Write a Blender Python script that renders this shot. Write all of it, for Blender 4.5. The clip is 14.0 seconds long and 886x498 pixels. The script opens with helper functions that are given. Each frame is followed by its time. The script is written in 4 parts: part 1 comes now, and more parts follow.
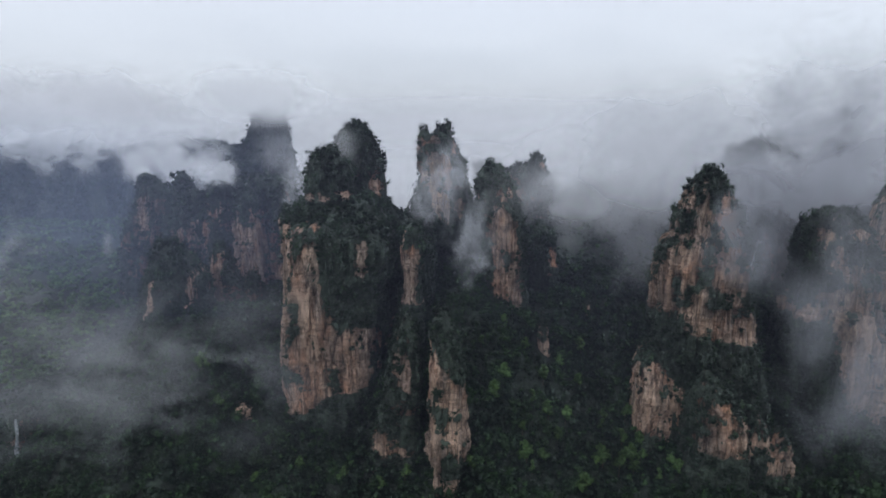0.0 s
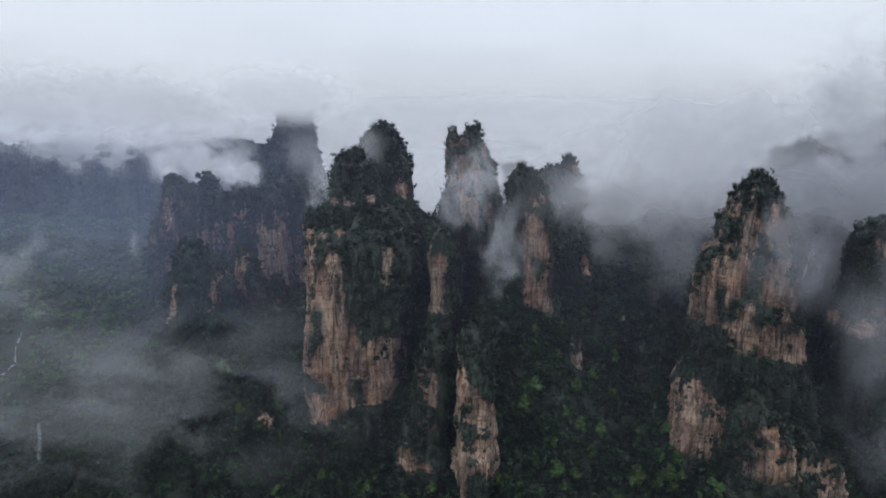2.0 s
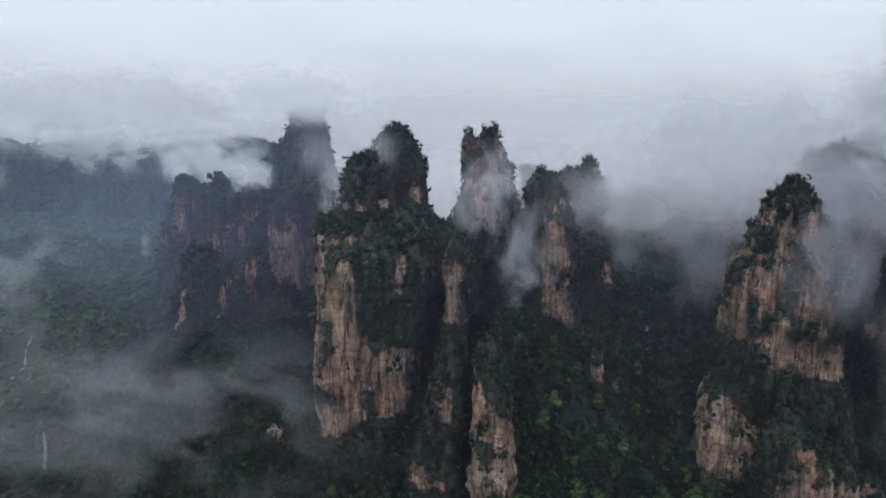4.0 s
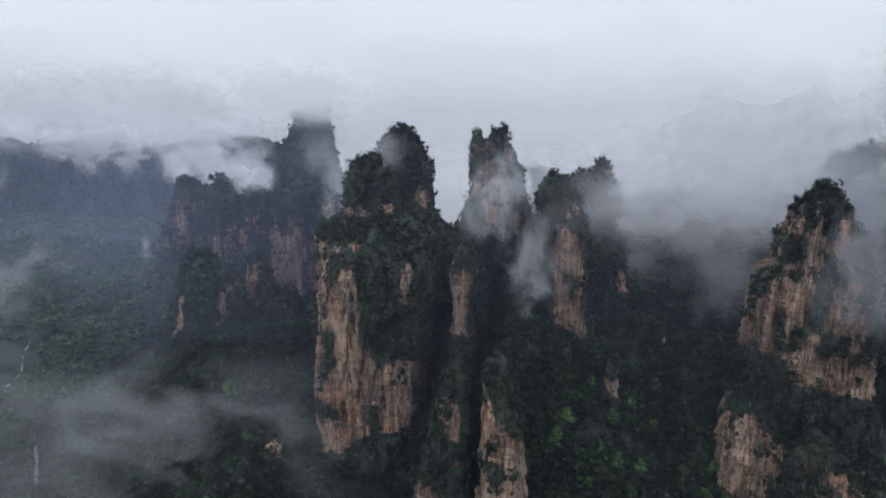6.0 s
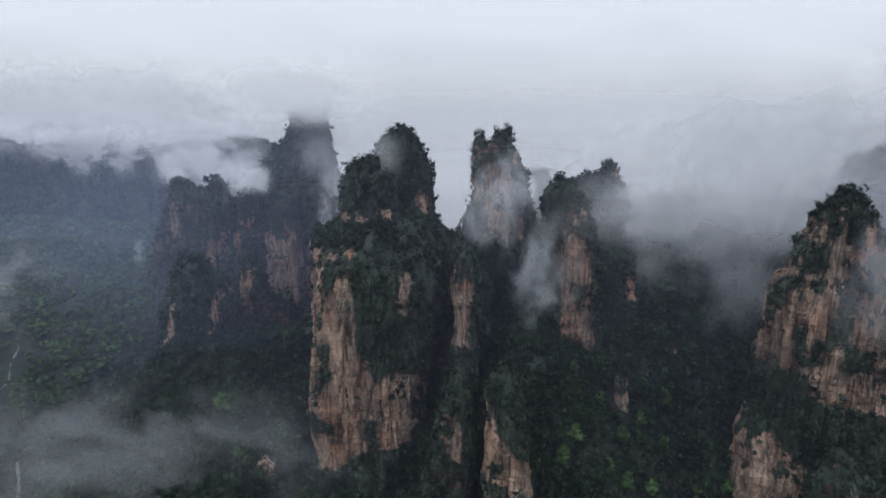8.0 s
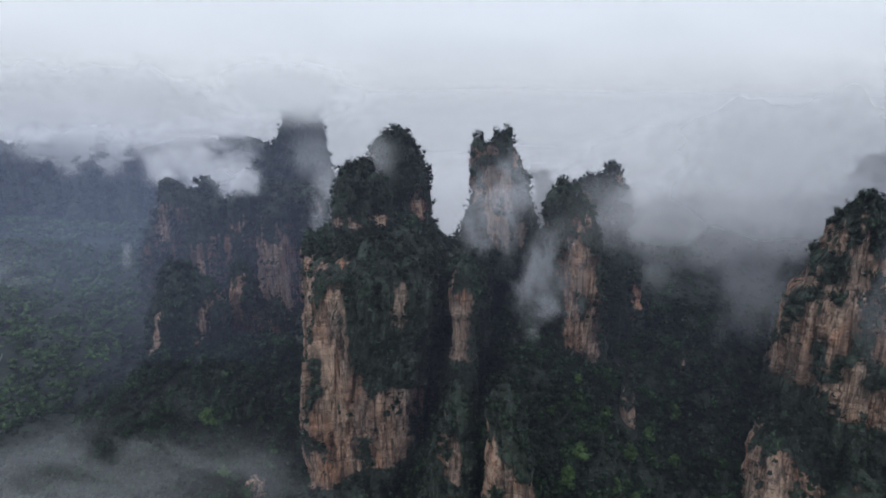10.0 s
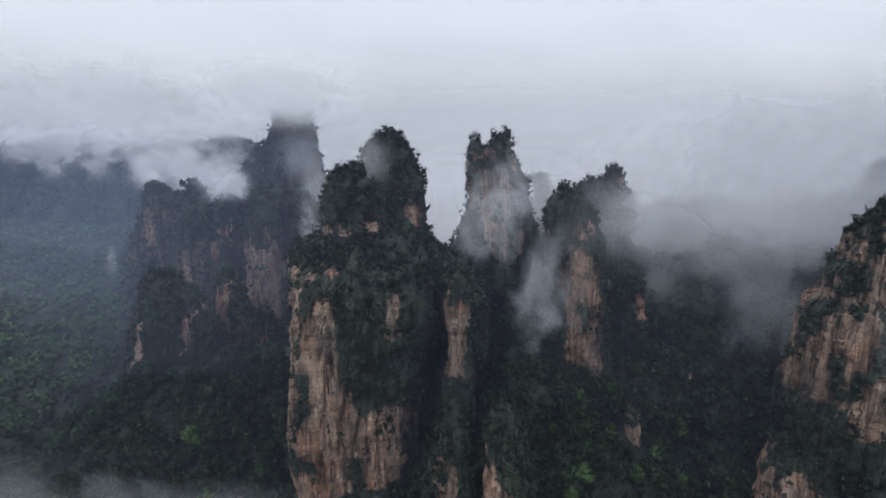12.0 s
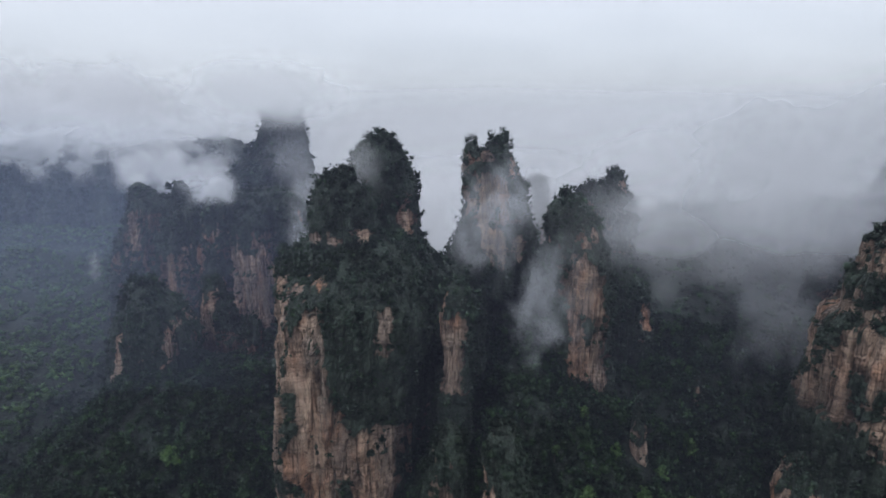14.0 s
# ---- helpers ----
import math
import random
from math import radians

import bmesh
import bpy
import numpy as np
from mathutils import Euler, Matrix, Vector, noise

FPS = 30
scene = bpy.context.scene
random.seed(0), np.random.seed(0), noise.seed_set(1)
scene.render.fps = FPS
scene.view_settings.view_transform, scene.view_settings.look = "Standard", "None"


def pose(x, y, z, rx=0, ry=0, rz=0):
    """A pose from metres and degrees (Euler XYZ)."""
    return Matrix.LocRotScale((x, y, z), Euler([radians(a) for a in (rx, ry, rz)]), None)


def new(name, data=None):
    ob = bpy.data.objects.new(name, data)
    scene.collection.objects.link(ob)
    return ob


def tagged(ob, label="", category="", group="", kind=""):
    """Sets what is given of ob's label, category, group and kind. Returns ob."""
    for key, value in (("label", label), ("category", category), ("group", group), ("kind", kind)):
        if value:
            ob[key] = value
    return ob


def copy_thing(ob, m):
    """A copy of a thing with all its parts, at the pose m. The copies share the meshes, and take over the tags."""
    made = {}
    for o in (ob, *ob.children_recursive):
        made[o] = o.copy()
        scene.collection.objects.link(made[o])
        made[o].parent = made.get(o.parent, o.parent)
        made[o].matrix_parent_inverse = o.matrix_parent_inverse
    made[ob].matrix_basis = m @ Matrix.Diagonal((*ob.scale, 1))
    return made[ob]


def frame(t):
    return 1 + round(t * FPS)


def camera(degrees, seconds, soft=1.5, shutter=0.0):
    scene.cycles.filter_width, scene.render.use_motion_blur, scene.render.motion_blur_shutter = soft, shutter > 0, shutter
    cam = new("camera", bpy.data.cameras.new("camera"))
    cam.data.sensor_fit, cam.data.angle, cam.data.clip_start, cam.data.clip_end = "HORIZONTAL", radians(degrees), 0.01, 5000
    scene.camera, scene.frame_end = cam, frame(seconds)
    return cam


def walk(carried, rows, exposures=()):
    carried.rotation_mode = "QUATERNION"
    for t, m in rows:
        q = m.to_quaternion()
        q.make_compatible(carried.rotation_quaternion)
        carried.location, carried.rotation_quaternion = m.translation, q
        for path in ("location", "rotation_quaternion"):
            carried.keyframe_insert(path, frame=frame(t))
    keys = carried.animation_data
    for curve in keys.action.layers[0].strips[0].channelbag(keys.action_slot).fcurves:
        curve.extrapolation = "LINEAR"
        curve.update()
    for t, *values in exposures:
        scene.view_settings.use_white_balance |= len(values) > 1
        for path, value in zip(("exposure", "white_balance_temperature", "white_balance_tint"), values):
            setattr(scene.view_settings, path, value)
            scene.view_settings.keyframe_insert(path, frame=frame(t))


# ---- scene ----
cam = camera(73.3, 14.0, soft=1.7)
METRES, EYE, TILT, LEAN, TURN = 150.0, 300.0, -13.0, 0.0, 0.0
ROWS = [
    (0.0, 0.0, 0.0, 0.0, -0.0, 0.0, 0.0),
    (0.5, -0.0058, 0.0284, 0.0109, 0.65, -0.05, -0.14),
    (1.0, -0.0133, 0.062, 0.0229, 1.31, -0.09, -0.3),
    (1.5, -0.0177, 0.0912, 0.0342, 1.82, -0.15, -0.42),
    (2.0, -0.0217, 0.1261, 0.0492, 2.37, -0.24, -0.51),
    (2.5, -0.0258, 0.1553, 0.0623, 2.76, -0.3, -0.57),
    (3.0, -0.0306, 0.1902, 0.0755, 3.15, -0.37, -0.64),
    (3.5, -0.0342, 0.2199, 0.0899, 3.44, -0.49, -0.7),
    (6.0, -0.0517, 0.3924, 0.1463, 4.29, -0.75, -0.85),
    (6.5, -0.0561, 0.4241, 0.1542, 4.32, -0.76, -0.86),
    (7.0, -0.0595, 0.4609, 0.1642, 4.34, -0.78, -0.86),
    (7.5, -0.0621, 0.4933, 0.1728, 4.34, -0.79, -0.85),
    (8.0, -0.0652, 0.53, 0.1823, 4.32, -0.81, -0.86),
    (10.5, -0.0826, 0.7022, 0.2358, 3.89, -1.04, -0.72),
    (11.0, -0.0856, 0.7378, 0.2454, 3.77, -1.05, -0.7),
    (11.5, -0.0881, 0.7724, 0.2538, 3.64, -1.04, -0.68),
    (12.0, -0.0911, 0.8069, 0.2629, 3.5, -1.06, -0.66),
    (12.5, -0.0936, 0.8416, 0.2724, 3.37, -1.06, -0.63),
    (13.0, -0.0967, 0.8766, 0.2809, 3.24, -1.07, -0.61),
    (13.5, -0.1, 0.9114, 0.2897, 3.09, -1.08, -0.58),
    (14.0, -0.103, 0.9466, 0.298, 2.95, -1.08, -0.57),
]
walk(cam, [(t, pose(0, 0, EYE, TILT, LEAN, TURN) @ pose(METRES * x, METRES * y, METRES * z, 90 + pitch, roll, yaw)) for t, x, y, z, yaw, pitch, roll in ROWS])


# ---- light ----
# overcast: a bright cloud deck above, a wide soft sun behind it
SUN_EL, SUN_AZ = 58.0, 205.0
world = bpy.data.worlds.new("overcast_sky")
scene.world = world
world.use_nodes = True
wn, wl = world.node_tree.nodes, world.node_tree.links
wn.clear()


def wnode(kind, **values):
    n = wn.new(kind)
    for key, value in values.items():
        n.inputs[key.replace("_", " ")].default_value = value
    return n


w_out = wn.new("ShaderNodeOutputWorld")
w_sky = wn.new("ShaderNodeTexSky")
w_sky.sky_type, w_sky.sun_disc = "NISHITA", False
w_sky.sun_elevation, w_sky.sun_rotation = radians(SUN_EL), radians(SUN_AZ)
w_clear = wnode("ShaderNodeBackground", Strength=0.012)
wl.new(w_sky.outputs[0], w_clear.inputs["Color"])
w_co = wn.new("ShaderNodeTexCoord")
w_map = wn.new("ShaderNodeMapping")
w_map.inputs["Scale"].default_value = (1.0, 1.0, 3.2)
wl.new(w_co.outputs["Generated"], w_map.inputs["Vector"])
w_cloud = wnode("ShaderNodeTexNoise", Scale=3.0, Detail=5.0, Roughness=0.5, Distortion=0.3)
wl.new(w_map.outputs[0], w_cloud.inputs["Vector"])
w_sep = wn.new("ShaderNodeSeparateXYZ")
wl.new(w_co.outputs["Generated"], w_sep.inputs[0])
# height above the horizon, ruffled by the cloud noise
w_off = wn.new("ShaderNodeMath")
w_off.operation = "MULTIPLY_ADD"
w_off.inputs[1].default_value, w_off.inputs[2].default_value = 0.16, -0.08
wl.new(w_cloud.outputs["Fac"], w_off.inputs[0])
w_h = wn.new("ShaderNodeMath")
w_h.operation = "ADD"
wl.new(w_sep.outputs["Z"], w_h.inputs[0])
wl.new(w_off.outputs[0], w_h.inputs[1])
w_ramp = wn.new("ShaderNodeValToRGB")
w_range = wnode("ShaderNodeMapRange")
w_range.inputs["From Min"].default_value, w_range.inputs["From Max"].default_value = -0.25, 0.35
wl.new(w_h.outputs[0], w_range.inputs["Value"])
wl.new(w_range.outputs[0], w_ramp.inputs["Fac"])
SKY_STOPS = [(0.0, 0.28, 0.32, 0.39), (0.28, 0.40, 0.445, 0.52), (0.42, 0.54, 0.59, 0.67), (0.62, 0.725, 0.78, 0.868), (1.0, 0.825, 0.888, 1.0)]
el = w_ramp.color_ramp.elements
while len(el) < len(SKY_STOPS):
    el.new(0.5)
for e, (p, r, g, b) in zip(el, SKY_STOPS):
    e.position, e.color = p, (r, g, b, 1)
w_bg = wnode("ShaderNodeBackground", Strength=1.01)
wl.new(w_ramp.outputs["Color"], w_bg.inputs["Color"])
w_add = wn.new("ShaderNodeAddShader")
wl.new(w_clear.outputs[0], w_add.inputs[0])
wl.new(w_bg.outputs[0], w_add.inputs[1])
wl.new(w_add.outputs[0], w_out.inputs["Surface"])

sun = new("sun", bpy.data.lights.new("sun", "SUN"))
sun.data.energy, sun.data.angle, sun.data.color = 0.6, radians(35), (1.0, 0.97, 0.93)
sun.matrix_world = pose(0, 0, 600, 90 - SUN_EL, 0, 180 - SUN_AZ)
scene.cycles.transparent_max_bounces = 48


# ---- numbers: smooth random fields ----
def hash01(*whole):
    h = np.zeros(np.broadcast(*whole).shape, np.uint64) + np.uint64(1469598103)
    for k, w in enumerate(whole):
        h = (h ^ (np.asarray(w).astype(np.int64).astype(np.uint64) * np.uint64(0x9E3779B97F4A7C15 + 2 * k))) * np.uint64(0xBF58476D1CE4E5B9)
        h = h ^ (h >> np.uint64(29))
    return ((h >> np.uint64(11)) & np.uint64(0xFFFFFF)).astype(float) / 0xFFFFFF


def vnoise(x, y, z, seed=0):
    xi, yi, zi = np.floor(x), np.floor(y), np.floor(z)
    fx, fy, fz = x - xi, y - yi, z - zi
    fx, fy, fz = (f * f * (3 - 2 * f) for f in (fx, fy, fz))
    total = 0.0
    for a in (0, 1):
        for b in (0, 1):
            for c in (0, 1):
                wgt = (fx if a else 1 - fx) * (fy if b else 1 - fy) * (fz if c else 1 - fz)
                total = total + wgt * hash01(xi + a, yi + b, zi + c, np.full(np.shape(xi), seed))
    return total * 2 - 1


def fbm(x, y, z, size, octaves=4, seed=0):
    total, amp, norm = 0.0, 1.0, 0.0
    for k in range(octaves):
        total = total + amp * vnoise(x / size + 7.3 * k, y / size + 3.1 * k, z / size + 5.7 * k, seed + k)
        norm, amp, size = norm + amp, amp * 0.52, size * 0.5
    return total / norm


def smooth(a, b, v):
    f = np.clip((v - a) / (b - a), 0, 1)
    return f * f * (3 - 2 * f)


def mesh_of(name, verts, faces, material, flat=True):
    """A mesh from an array of places and an array of faces that all have as many corners."""
    me = bpy.data.meshes.new(name)
    n, k = faces.shape
    me.vertices.add(len(verts))
    me.vertices.foreach_set("co", np.ascontiguousarray(verts, np.float32).ravel())
    me.loops.add(n * k)
    me.loops.foreach_set("vertex_index", np.ascontiguousarray(faces, np.int32).ravel())
    me.polygons.add(n)
    me.polygons.foreach_set("loop_start", np.arange(0, n * k, k, dtype=np.int32))
    me.polygons.foreach_set("use_smooth", np.full(n, not flat))
    me.update(calc_edges=True)
    me.materials.append(material)
    return me


def part(name, me, parent, label=""):
    ob = new(name, me)
    ob.parent = parent
    return tagged(ob, label)


# ---- materials ----
def material(name):
    m = bpy.data.materials.new(name)
    m.use_nodes = True
    t = m.node_tree
    t.nodes.clear()
    out = t.nodes.new("ShaderNodeOutputMaterial")
    return m, t, out


def node(t, kind, **values):
    n = t.nodes.new(kind)
    for key, value in values.items():
        n.inputs[key.replace("_", " ")].default_value = value
    return n


def noise_at(t, scale, detail=4.0, rough=0.55, stretch=(1, 1, 1), distort=0.0, shift=(0, 0, 0)):
    """A noise in world metres; scale is cycles a metre."""
    geo = t.nodes.new("ShaderNodeNewGeometry")
    mp = t.nodes.new("ShaderNodeMapping")
    mp.inputs["Scale"].default_value, mp.inputs["Location"].default_value = stretch, shift
    t.links.new(geo.outputs["Position"], mp.inputs["Vector"])
    n = node(t, "ShaderNodeTexNoise", Scale=scale, Detail=detail, Roughness=rough, Distortion=distort)
    t.links.new(mp.outputs[0], n.inputs["Vector"])
    return n.outputs["Fac"]


def ramp(t, value, stops):
    r = t.nodes.new("ShaderNodeValToRGB")
    while len(r.color_ramp.elements) < len(stops):
        r.color_ramp.elements.new(0.5)
    for e, (p, c) in zip(r.color_ramp.elements, stops):
        e.position, e.color = p, (*c, 1) if len(c) == 3 else (c[0], c[0], c[0], 1)
    t.links.new(value, r.inputs["Fac"])
    return r.outputs["Color"]


def mix(t, fac, a, b, mode="MIX"):
    n = t.nodes.new("ShaderNodeMix")
    n.data_type, n.blend_type = "RGBA", mode
    for sock, v in ((n.inputs[0], fac), (n.inputs[6], a), (n.inputs[7], b)):
        if isinstance(v, (int, float)):
            sock.default_value = v
        elif isinstance(v, tuple):
            sock.default_value = (*v, 1)
        else:
            t.links.new(v, sock)
    return n.outputs[2]


def math_node(t, op, a, b, clamp=False):
    n = t.nodes.new("ShaderNodeMath")
    n.operation, n.use_clamp = op, clamp
    for sock, v in ((n.inputs[0], a), (n.inputs[1], b)):
        if isinstance(v, (int, float)):
            sock.default_value = v
        else:
            t.links.new(v, sock)
    return n.outputs[0]


def rock_material(name, tan, pale, rust):
    m, t, out = material(name)
    col = ramp(t, noise_at(t, 0.04, 6, 0.62, (1, 1, 0.4), 0.5), [(0.34, tan), (0.46, pale), (0.56, tan), (0.66, rust)])
    # upright streaks of water and lichen
    streak = ramp(t, noise_at(t, 0.20, 5, 0.6, (1, 1, 0.07), 0.2), [(0.34, (0.5,)), (0.46, (0.95,)), (0.60, (1.05,)), (0.75, (1.18,))])
    col = mix(t, 0.85, col, streak, "MULTIPLY")
    # level bedding
    bed = ramp(t, noise_at(t, 0.38, 4, 0.6, (0.07, 0.07, 1.0), 0.4), [(0.34, (0.62,)), (0.46, (1.0,)), (0.7, (1.12,))])
    col = mix(t, 0.55, col, bed, "MULTIPLY")
    # grey weathering in upright sheets
    grey = ramp(t, noise_at(t, 0.06, 5, 0.6, (1, 1, 0.25), 0.5, (17, 3, 0)), [(0.46, (0.0,)), (0.60, (1.0,))])
    col = mix(t, math_node(t, "MULTIPLY", grey, 0.55), col, (0.20, 0.175, 0.155))
    # black lichen and damp in patches
    damp = ramp(t, noise_at(t, 0.07, 6, 0.68, (1, 1, 0.45), 0.5, (40, 0, 0)), [(0.53, (0.0,)), (0.64, (1.0,))])
    col = mix(t, math_node(t, "MULTIPLY", damp, 0.65), col, (0.060, 0.050, 0.045))
    grain = ramp(t, noise_at(t, 0.9, 5, 0.65), [(0.3, (0.7,)), (0.62, (1.15,))])
    col = mix(t, 0.6, col, grain, "MULTIPLY")
    # shade and dark streaks around the plants' edges, put into the rock's colour
    shade_at = t.nodes.new("ShaderNodeAttribute")
    shade_at.attribute_name = "edge_shade"
    shade_fac = math_node(t, "ADD", shade_at.outputs["Fac"], math_node(t, "MULTIPLY", math_node(t, "SUBTRACT", noise_at(t, 0.22, 5, 0.65, (1, 1, 0.12), 0.3, (5, 8, 2)), 0.5), 1.6))
    col = mix(t, math_node(t, "MULTIPLY", ramp(t, shade_fac, [(0.30, (0.0,)), (0.85, (1.0,))]), 0.62), col, (0.085, 0.064, 0.052))
    # joints: thin upright cracks and level partings
    joints = None
    for scale, stretch, thin, dark, much in ((0.16, (1, 1, 0.05), 0.035, 0.20, 0.85), (0.36, (1, 1, 0.09), 0.045, 0.40, 0.7), (0.20, (0.10, 0.10, 1.0), 0.028, 0.35, 0.65), (0.5, (0.22, 0.22, 1.0), 0.04, 0.55, 0.5)):
        n_ = noise_at(t, scale, 3, 0.5, stretch, 0.25, (11 * scale, 7, 3))
        gap_ = math_node(t, "ABSOLUTE", math_node(t, "SUBTRACT", n_, 0.5), 0.0)
        line = ramp(t, gap_, [(0.0, (dark,)), (thin, (1.0,))])
        col = mix(t, much, col, line, "MULTIPLY")
        joints = line if joints is None else mix(t, 1.0, joints, line, "MULTIPLY")
    # moss and soil under the plants
    at = t.nodes.new("ShaderNodeAttribute")
    at.attribute_name = "growth"
    torn = math_node(t, "ADD", at.outputs["Fac"], math_node(t, "MULTIPLY", math_node(t, "SUBTRACT", noise_at(t, 0.5, 4, 0.6), 0.5), 1.2))
    moss = ramp(t, torn, [(0.40, (0.0,)), (0.62, (1.0,))])
    tuft = noise_at(t, 0.38, 5, 0.68, (1, 1, 1.2), 0.4)
    green_ = ramp(t, tuft, [(0.34, (0.026, 0.038, 0.030)), (0.50, (0.037, 0.054, 0.040)), (0.66, (0.052, 0.076, 0.048))])
    green_ = mix(t, 0.8, green_, ramp(t, noise_at(t, 0.09, 3, 0.5), [(0.35, (0.65,)), (0.65, (1.3,))]), "MULTIPLY")
    col = mix(t, moss, col, green_)
    bs = node(t, "ShaderNodeBsdfPrincipled", Roughness=0.6)
    bs.inputs["Specular IOR Level"].default_value = 0.4
    t.links.new(col, bs.inputs["Base Color"])
    bump = node(t, "ShaderNodeBump", Strength=1.0, Distance=1.1)
    t.links.new(mix(t, 1.0, ramp(t, noise_at(t, 0.55, 6, 0.68, (1, 1, 0.35), 0.3), [(0.0, (0.0,)), (1.0, (1.0,))]), joints, "MULTIPLY"), bump.inputs["Height"])
    bump2_ = node(t, "ShaderNodeBump", Strength=0.8, Distance=2.0)
    t.links.new(math_node(t, "MULTIPLY", tuft, moss), bump2_.inputs["Height"])
    t.links.new(bump.outputs[0], bump2_.inputs["Normal"])
    bump = bump2_
    t.links.new(bump.outputs[0], bs.inputs["Normal"])
    t.links.new(bs.outputs[0], out.inputs["Surface"])
    return m


def leaf_material(name, dark, mid, bright, turn=0.62, glade=False):
    m, t, out = material(name)
    col = ramp(t, noise_at(t, 0.12, 3, 0.6), [(0.35, dark), (0.52, mid), (turn, mid), (turn + 0.07, bright)])
    if glade:  # stands of fresher green
        stand = ramp(t, noise_at(t, 0.05, 3, 0.5, (1, 1, 1), 0.3, (9, 4, 0)), [(0.54, (0.0,)), (0.62, (1.0,))])
        col = mix(t, math_node(t, "MULTIPLY", stand, 0.5), col, (0.046, 0.094, 0.034))
    geo = t.nodes.new("ShaderNodeNewGeometry")
    each = ramp(t, geo.outputs["Random Per Island"], [(0.0, (0.9,)), (1.0, (1.1,))])
    col = mix(t, 1.0, col, each, "MULTIPLY")
    big = ramp(t, noise_at(t, 0.028, 4, 0.55), [(0.34, (0.68,)), (0.50, (0.95,)), (0.66, (1.40,))])
    col = mix(t, 1.0, col, big, "MULTIPLY")
    df = node(t, "ShaderNodeBsdfPrincipled", Roughness=0.5)
    df.inputs["Specular IOR Level"].default_value = 0.25  # wet leaves
    tr = node(t, "ShaderNodeBsdfTranslucent")
    t.links.new(col, df.inputs["Base Color"])
    t.links.new(col, tr.inputs["Color"])
    ms = node(t, "ShaderNodeMixShader", Fac=0.40)
    t.links.new(df.outputs[0], ms.inputs[1])
    t.links.new(tr.outputs[0], ms.inputs[2])
    t.links.new(ms.outputs[0], out.inputs["Surface"])
    return m


def mist_material(name, density, size, seed, ragged=1.0, tint=(0.87, 0.89, 0.925), soft=0.55, lit=0.5, stretch=(0.9, 0.6, 1.3)):
    """Airborne droplets: diffuse scattering in the given tint, let through by a cloud noise that thins out to the edge
    of the bank.
    """
    m, t, out = material(name)
    co = t.nodes.new("ShaderNodeUVMap")
    dist = t.nodes.new("ShaderNodeVectorMath")
    dist.operation = "DISTANCE"
    dist.inputs[1].default_value = (0.5, 0.5, 0)
    t.links.new(co.outputs["UV"], dist.inputs[0])
    edge = math_node(t, "SUBTRACT", 1.0, math_node(t, "MULTIPLY", dist.outputs["Value"], 2.0))
    n = noise_at(t, 1.0 / size, 4, 0.53, stretch, 0.45, (seed * 13.7, seed * 5.1, seed * 9.3))
    wave = math_node(t, "MULTIPLY", math_node(t, "SUBTRACT", n, 0.5), 3.4 * ragged)
    body = math_node(t, "ADD", math_node(t, "MULTIPLY", edge, 0.75 / soft), wave)
    sm = t.nodes.new("ShaderNodeMapRange")
    sm.interpolation_type = "SMOOTHSTEP"
    sm.inputs["From Min"].default_value, sm.inputs["From Max"].default_value = 0.0, 1.9
    t.links.new(body, sm.inputs["Value"])
    rim = t.nodes.new("ShaderNodeMapRange")
    rim.interpolation_type = "SMOOTHSTEP"
    rim.inputs["From Min"].default_value, rim.inputs["From Max"].default_value = 0.0, 0.6
    t.links.new(edge, rim.inputs["Value"])
    alpha = math_node(t, "MULTIPLY", math_node(t, "MULTIPLY", sm.outputs[0], rim.outputs[0]), density)
    # fixed shading normal: lit tips it upwards and so sets the veil's brightness
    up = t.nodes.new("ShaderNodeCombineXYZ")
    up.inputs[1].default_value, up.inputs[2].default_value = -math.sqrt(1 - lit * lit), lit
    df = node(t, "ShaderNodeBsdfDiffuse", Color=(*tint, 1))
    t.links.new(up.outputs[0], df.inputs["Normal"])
    clear = t.nodes.new("ShaderNodeBsdfTransparent")
    ms = t.nodes.new("ShaderNodeMixShader")
    t.links.new(alpha, ms.inputs[0])
    t.links.new(clear.outputs[0], ms.inputs[1])
    t.links.new(df.outputs[0], ms.inputs[2])
    t.links.new(ms.outputs[0], out.inputs["Surface"])
    return m


rock = rock_material("sandstone", (0.41, 0.258, 0.180), (0.53, 0.380, 0.282), (0.42, 0.220, 0.132))
leaves = leaf_material("leaves", (0.014, 0.027, 0.018), (0.020, 0.041, 0.023), (0.042, 0.090, 0.032), 0.57, True)
needles = leaf_material("needles", (0.024, 0.038, 0.028), (0.033, 0.054, 0.037), (0.050, 0.084, 0.046), 0.57)
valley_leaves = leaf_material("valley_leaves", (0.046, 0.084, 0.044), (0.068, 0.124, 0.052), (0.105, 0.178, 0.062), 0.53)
fresh = leaf_material("fresh_leaves", (0.058, 0.108, 0.040), (0.080, 0.145, 0.048), (0.110, 0.190, 0.054), 0.6)

m_ground, t_, o_ = material("forest_floor")
c_ = ramp(t_, noise_at(t_, 0.30, 6, 0.68, (1, 1, 1), 0.4), [(0.34, (0.018, 0.028, 0.022)), (0.50, (0.025, 0.040, 0.029)), (0.66, (0.038, 0.060, 0.037))])
c_ = mix(t_, 0.8, c_, ramp(t_, noise_at(t_, 0.05, 3, 0.5), [(0.35, (0.65,)), (0.65, (1.3,))]), "MULTIPLY")
b_ = node(t_, "ShaderNodeBsdfPrincipled", Roughness=0.95)
t_.links.new(c_, b_.inputs["Base Color"])
bp_ = node(t_, "ShaderNodeBump", Strength=1.0, Distance=4.0)
t_.links.new(noise_at(t_, 0.30, 6, 0.68, (1, 1, 1), 0.4), bp_.inputs["Height"])
t_.links.new(bp_.outputs[0], b_.inputs["Normal"])
